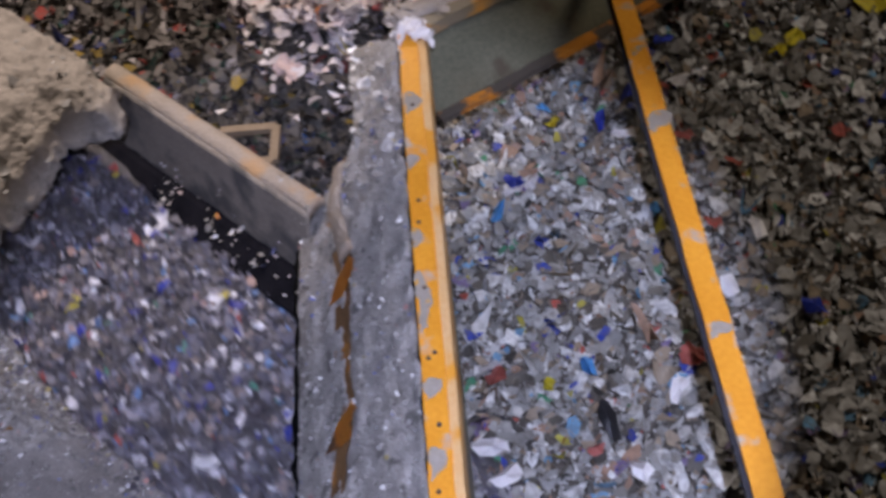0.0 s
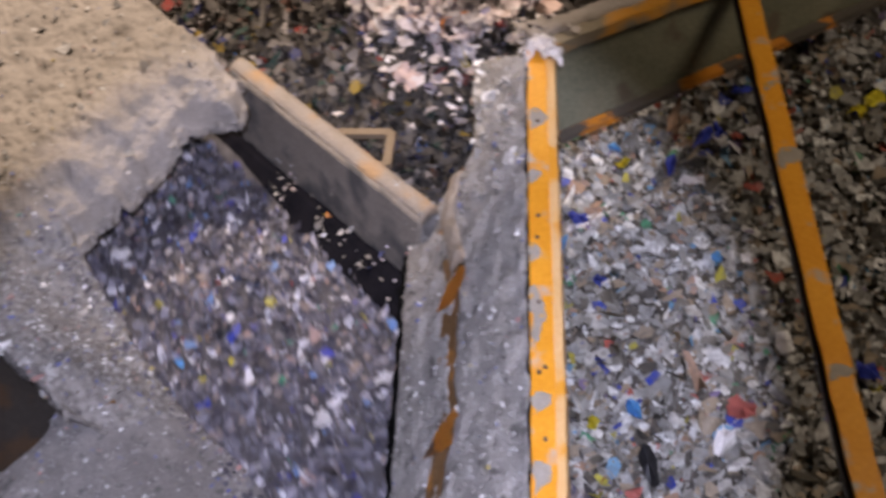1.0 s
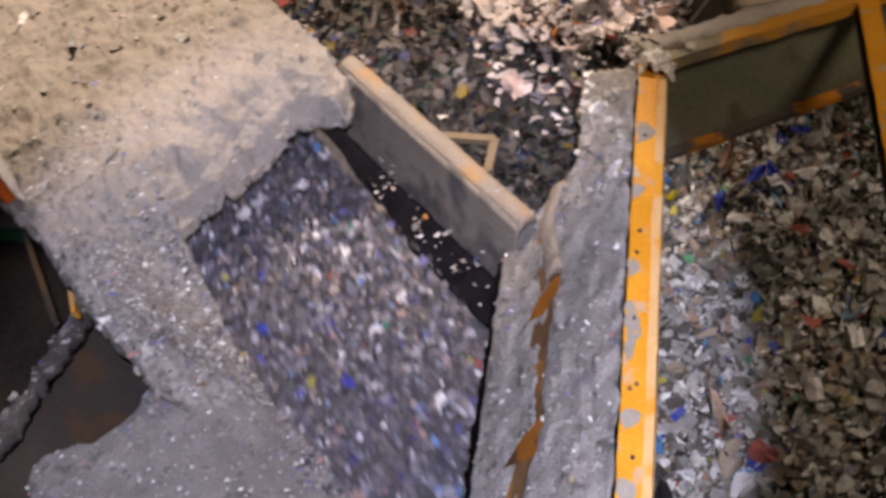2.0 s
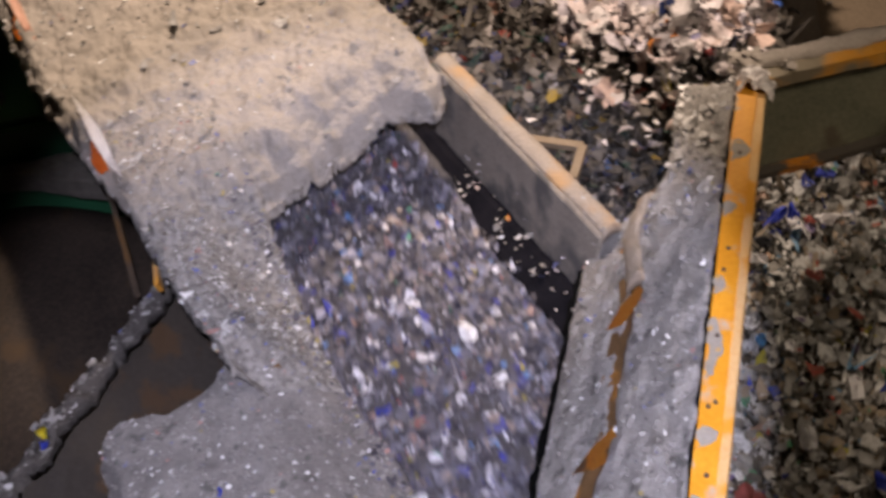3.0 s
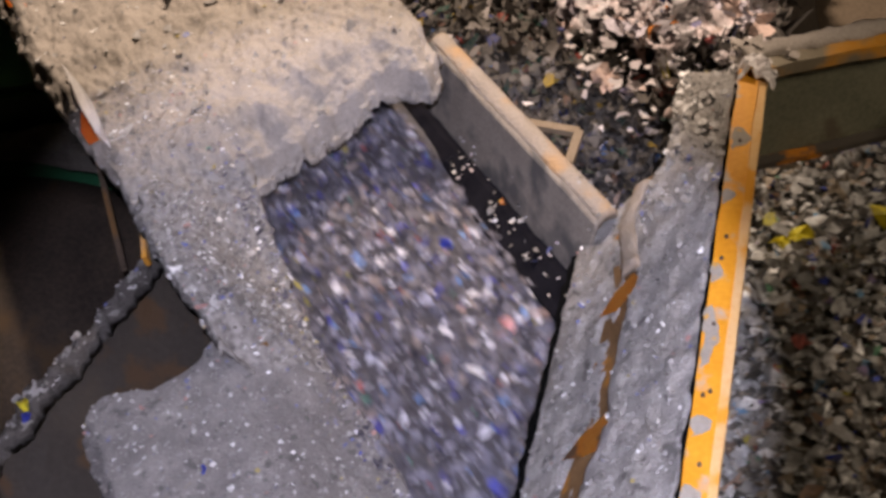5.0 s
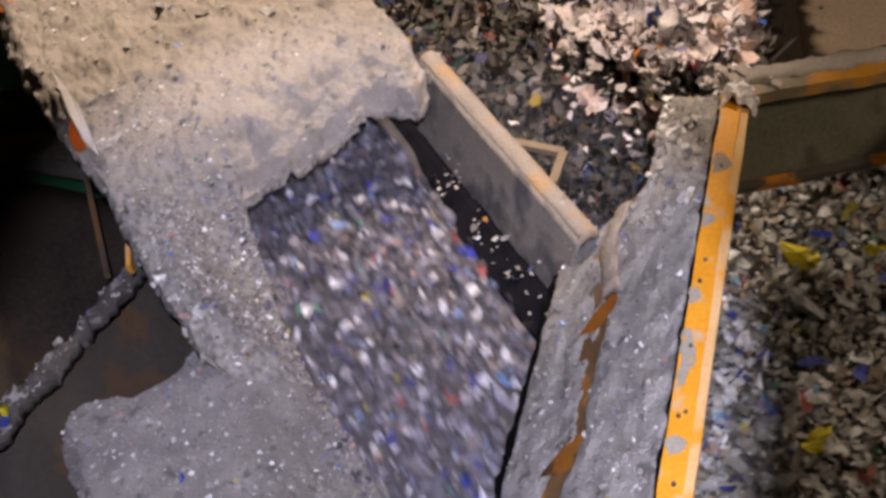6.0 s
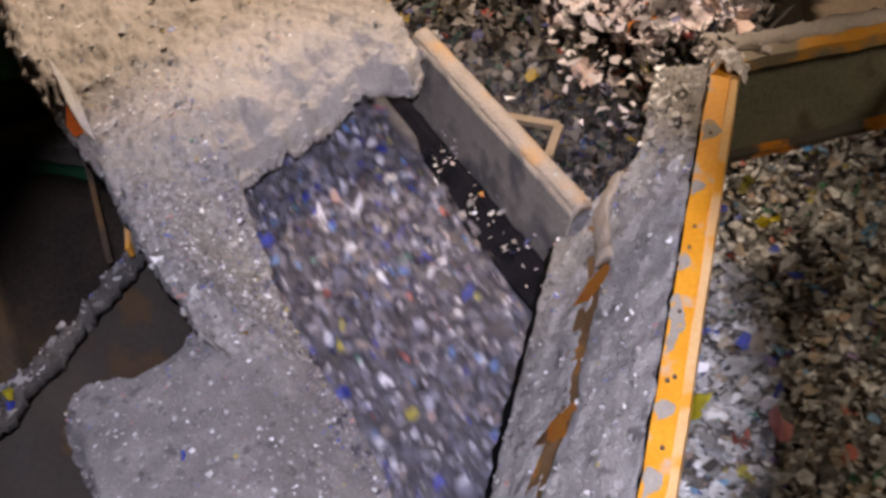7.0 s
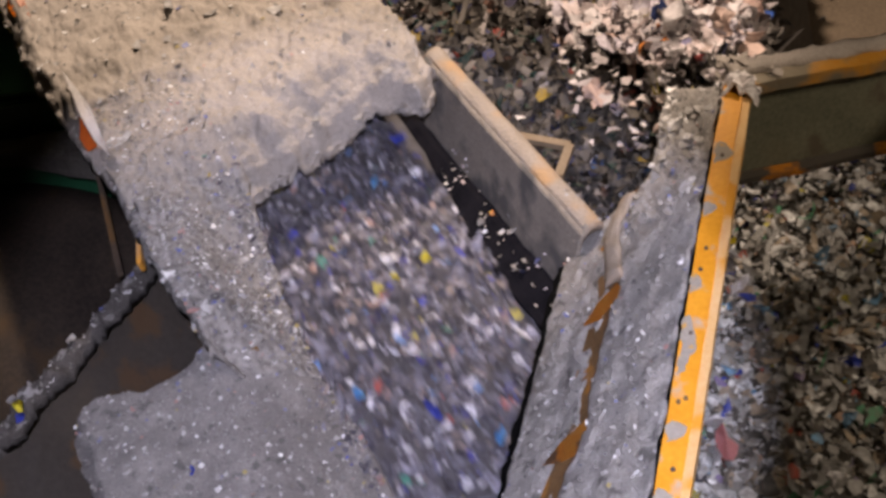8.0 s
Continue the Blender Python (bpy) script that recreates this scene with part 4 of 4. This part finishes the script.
def scrap(place, size, colour, seed, bed="moving shreds"):
    """One torn, folded piece of film with some thickness."""
    rnd = random.Random(seed)
    bm = bmesh.new()
    n = 9
    ring = []
    long_way = rnd.uniform(1.0, 1.9)
    for k in range(n):
        a = 2 * math.pi * k / n
        r = size * 0.46 * rnd.uniform(0.55, 1.1)
        ring.append(bm.verts.new((math.cos(a) * r * long_way, math.sin(a) * r / long_way ** 0.5, rnd.uniform(-0.2, 0.25) * size)))
    mid = bm.verts.new((0, 0, 0.18 * size))
    for k in range(n):
        bm.faces.new((mid, ring[k], ring[(k + 1) % n]))
    bmesh.ops.solidify(bm, geom=bm.faces[:], thickness=0.0015)
    bm.transform(Matrix.Rotation(rnd.uniform(0, 6.3), 4, "Z"))
    word = {"sky": "light blue"}.get(colour, colour)
    ob = part("plastic_scrap", bm, TINTS[colour])
    ob.location = place
    return tagged(ob, "torn %s plastic scrap lying on the %s" % (word, bed), "plastic scrap", "loose scraps")


ON_BELT = [
    (-5.57, 0.63, 0.05, "blue"), (-4.68, 0.96, 0.055, "blue"), (-4.80, 0.83, 0.035, "sky"), (-5.13, 0.83, 0.035, "yellow"),
    (-5.08, 0.74, 0.05, "white"), (-5.43, 0.49, 0.035, "sky"), (-5.71, 0.74, 0.035, "sky"), (-5.64, 0.79, 0.03, "pink"),
    (-5.14, 0.73, 0.025, "yellow"), (-3.28, 0.96, 0.055, "blue"), (-3.83, 0.90, 0.035, "blue"), (-3.97, 0.48, 0.05, "blue"),
    (-3.46, 0.67, 0.04, "dark"), (-4.22, 0.55, 0.03, "red"), (-3.95, 0.87, 0.04, "white"), (-4.42, 0.87, 0.04, "blue"),
    (-4.52, 0.46, 0.04, "blue"), (-3.88, 0.64, 0.035, "blue"), (-4.35, 0.73, 0.025, "red"), (-3.93, 0.46, 0.04, "blue"),
    (2.21, 0.87, 0.035, "red"), (2.06, 0.61, 0.035, "white"), (2.03, 0.82, 0.04, "blue"), (2.18, 0.62, 0.03, "yellow"),
    (1.56, 0.57, 0.05, "white"), (1.11, 0.65, 0.05, "blue"), (1.46, 0.75, 0.04, "blue"), (0.75, 0.67, 0.045, "white"),
    (1.05, 0.60, 0.025, "yellow"), (1.14, 0.50, 0.03, "sky"), (1.14, 0.64, 0.05, "dark"), (0.91, 0.66, 0.03, "green"),
    (0.75, 0.67, 0.045, "white"), (0.73, 0.85, 0.045, "white"), (0.99, 0.48, 0.04, "blue"), (0.36, 0.52, 0.04, "blue"),
    (-0.75, 0.78, 0.055, "white"), (-0.73, 0.57, 0.025, "yellow"), (-1.09, 0.45, 0.04, "white"), (-1.35, 0.47, 0.035, "blue"),
    (-0.91, 0.55, 0.03, "red"), (-1.16, 0.98, 0.04, "blue"), (-0.91, 0.78, 0.045, "white"), (-1.21, 0.53, 0.04, "white"),
    (-0.83, 0.49, 0.04, "blue"), (-2.63, 0.87, 0.05, "pink"), (-2.71, 0.73, 0.045, "white"), (-2.32, 0.86, 0.045, "blue"),
    (-2.96, 0.92, 0.05, "white"), (-2.95, 0.79, 0.045, "white"), (-3.28, 0.66, 0.025, "yellow"), (-3.24, 0.51, 0.05, "white"),
]
IN_BUNKER = [
    (0.20, 2.26, 0.07, "blue"), (0.24, 2.24, 0.06, "white"), (0.08, 1.67, 0.06, "red"), (0.07, 1.70, 0.05, "white"),
    (0.23, 2.50, 0.055, "white"), (0.46, 2.39, 0.05, "blue"), (0.51, 2.38, 0.06, "dark"), (0.33, 2.43, 0.045, "yellow"),
    (0.54, 2.04, 0.045, "sky"), (0.37, 1.34, 0.06, "white"), (0.32, 1.48, 0.08, "dark"), (0.30, 1.63, 0.05, "sky"),
    (0.82, 1.64, 0.06, "blue"), (1.02, 2.12, 0.06, "red"), (0.96, 2.45, 0.06, "yellow"), (0.49, 1.52, 0.06, "white"),
    (0.02, 1.57, 0.06, "blue"), (0.07, 1.40, 0.08, "white"), (0.05, 1.48, 0.08, "white"), (0.14, 2.16, 0.06, "sky"),
    (0.28, 1.42, 0.04, "red"), (0.68, 2.62, 0.06, "blue"), (0.51, 2.32, 0.06, "white"), (0.64, 2.45, 0.06, "red"),
    (0.62, 2.43, 0.06, "white"), (0.56, 2.47, 0.07, "blue"), (0.19, 2.23, 0.05, "white"), (0.20, 1.61, 0.04, "yellow"),
    (0.31, 2.50, 0.05, "sky"), (1.00, 2.47, 0.07, "yellow"), (0.54, 1.60, 0.06, "red"), (0.69, 2.46, 0.07, "white"),
    (0.66, 2.25, 0.05, "red"), (0.54, 1.59, 0.06, "red"), (0.66, 1.75, 0.06, "white"), (0.60, 2.48, 0.06, "blue"),
    (0.76, 1.90, 0.06, "white"), (0.61, 2.02, 0.04, "white"), (0.75, 2.46, 0.05, "white"), (1.28, 1.93, 0.06, "yellow"),
    (1.41, 2.56, 0.05, "yellow"), (1.26, 2.51, 0.06, "yellow"), (1.48, 1.91, 0.08, "pink"), (1.28, 2.61, 0.05, "blue"),
    (1.50, 2.85, 0.05, "sky"), (1.25, 2.36, 0.08, "white"), (1.28, 2.07, 0.06, "white"), (1.74, 2.53, 0.035, "white"),
    (1.45, 1.97, 0.05, "white"), (1.72, 1.84, 0.05, "white"), (1.47, 2.41, 0.05, "white"), (1.22, 2.53, 0.09, "yellow"),
    (1.26, 2.06, 0.05, "red"), (1.29, 1.95, 0.06, "yellow"),
]
bunker_conveyor()
SCRAPS_LEFT = [scrap(us(u, s, belt_z(u) + 0.078), size, colour, i) for i, (u, s, size, colour) in enumerate(ON_BELT)]
SCRAPS_RIGHT = [scrap((x, y, BUNKER_Z + DIP * x + 0.055), size, colour, 100 + i) for i, (x, y, size, colour) in enumerate(IN_BUNKER) if x > 0.04]

ON_DUST = [(-1.682, 1.435, 0.54, 0.045, "yellow", "dusty ledge"), (-1.66, 1.40, 0.535, 0.03, "blue", "dusty ledge"), (*us(1.66, 0.06, 0.645), 0.03, "blue", "trough dust")]
for k, (x, y, z, size, colour, bed) in enumerate(ON_DUST):
    scrap((x, y, z), size, colour, 300 + k, bed)


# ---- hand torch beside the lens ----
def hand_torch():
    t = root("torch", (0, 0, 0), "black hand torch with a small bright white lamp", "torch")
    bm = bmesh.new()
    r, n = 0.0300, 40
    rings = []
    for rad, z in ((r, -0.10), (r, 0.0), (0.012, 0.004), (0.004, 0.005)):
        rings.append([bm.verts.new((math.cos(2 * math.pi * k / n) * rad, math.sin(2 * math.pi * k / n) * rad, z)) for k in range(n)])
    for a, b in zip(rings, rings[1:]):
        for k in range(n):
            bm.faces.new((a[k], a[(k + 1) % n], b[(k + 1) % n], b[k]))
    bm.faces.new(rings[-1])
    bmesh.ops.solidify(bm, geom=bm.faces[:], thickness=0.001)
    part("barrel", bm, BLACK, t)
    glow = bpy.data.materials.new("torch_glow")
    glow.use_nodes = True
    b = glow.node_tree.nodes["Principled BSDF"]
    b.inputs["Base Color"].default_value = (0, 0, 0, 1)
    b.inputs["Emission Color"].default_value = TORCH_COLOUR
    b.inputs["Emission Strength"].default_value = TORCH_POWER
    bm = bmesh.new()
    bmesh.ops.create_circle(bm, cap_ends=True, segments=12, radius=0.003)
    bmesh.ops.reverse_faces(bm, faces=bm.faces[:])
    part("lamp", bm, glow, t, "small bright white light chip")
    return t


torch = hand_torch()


# ---- what moves ----
BUNKER_RUN = [(0, 0, 0), (1.5, -0.2, -0.01), (3, -0.46, -0.06), (4, -0.65, -0.14), (5.3, -0.88, -0.18), (6, -1.0, -0.21), (7, -1.26, -0.23), (8, -1.4, -0.23)]


def motions():
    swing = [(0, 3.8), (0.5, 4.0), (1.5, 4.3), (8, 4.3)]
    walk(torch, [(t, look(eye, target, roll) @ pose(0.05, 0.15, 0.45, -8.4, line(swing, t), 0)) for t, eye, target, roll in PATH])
    for ob in [load_left] + SCRAPS_LEFT:
        p = ob.location.copy()
        walk(ob, [(t, Matrix.Translation(p + (DU + Vector((0, 0, RISE))) * run)) for t, run in BELT_RUN])
    for ob in [load_right] + SCRAPS_RIGHT:
        p = ob.location.copy()
        walk(ob, [(t, Matrix.Translation(p + Vector((x, y, DIP * x)))) for t, x, y in BUNKER_RUN])


motions()
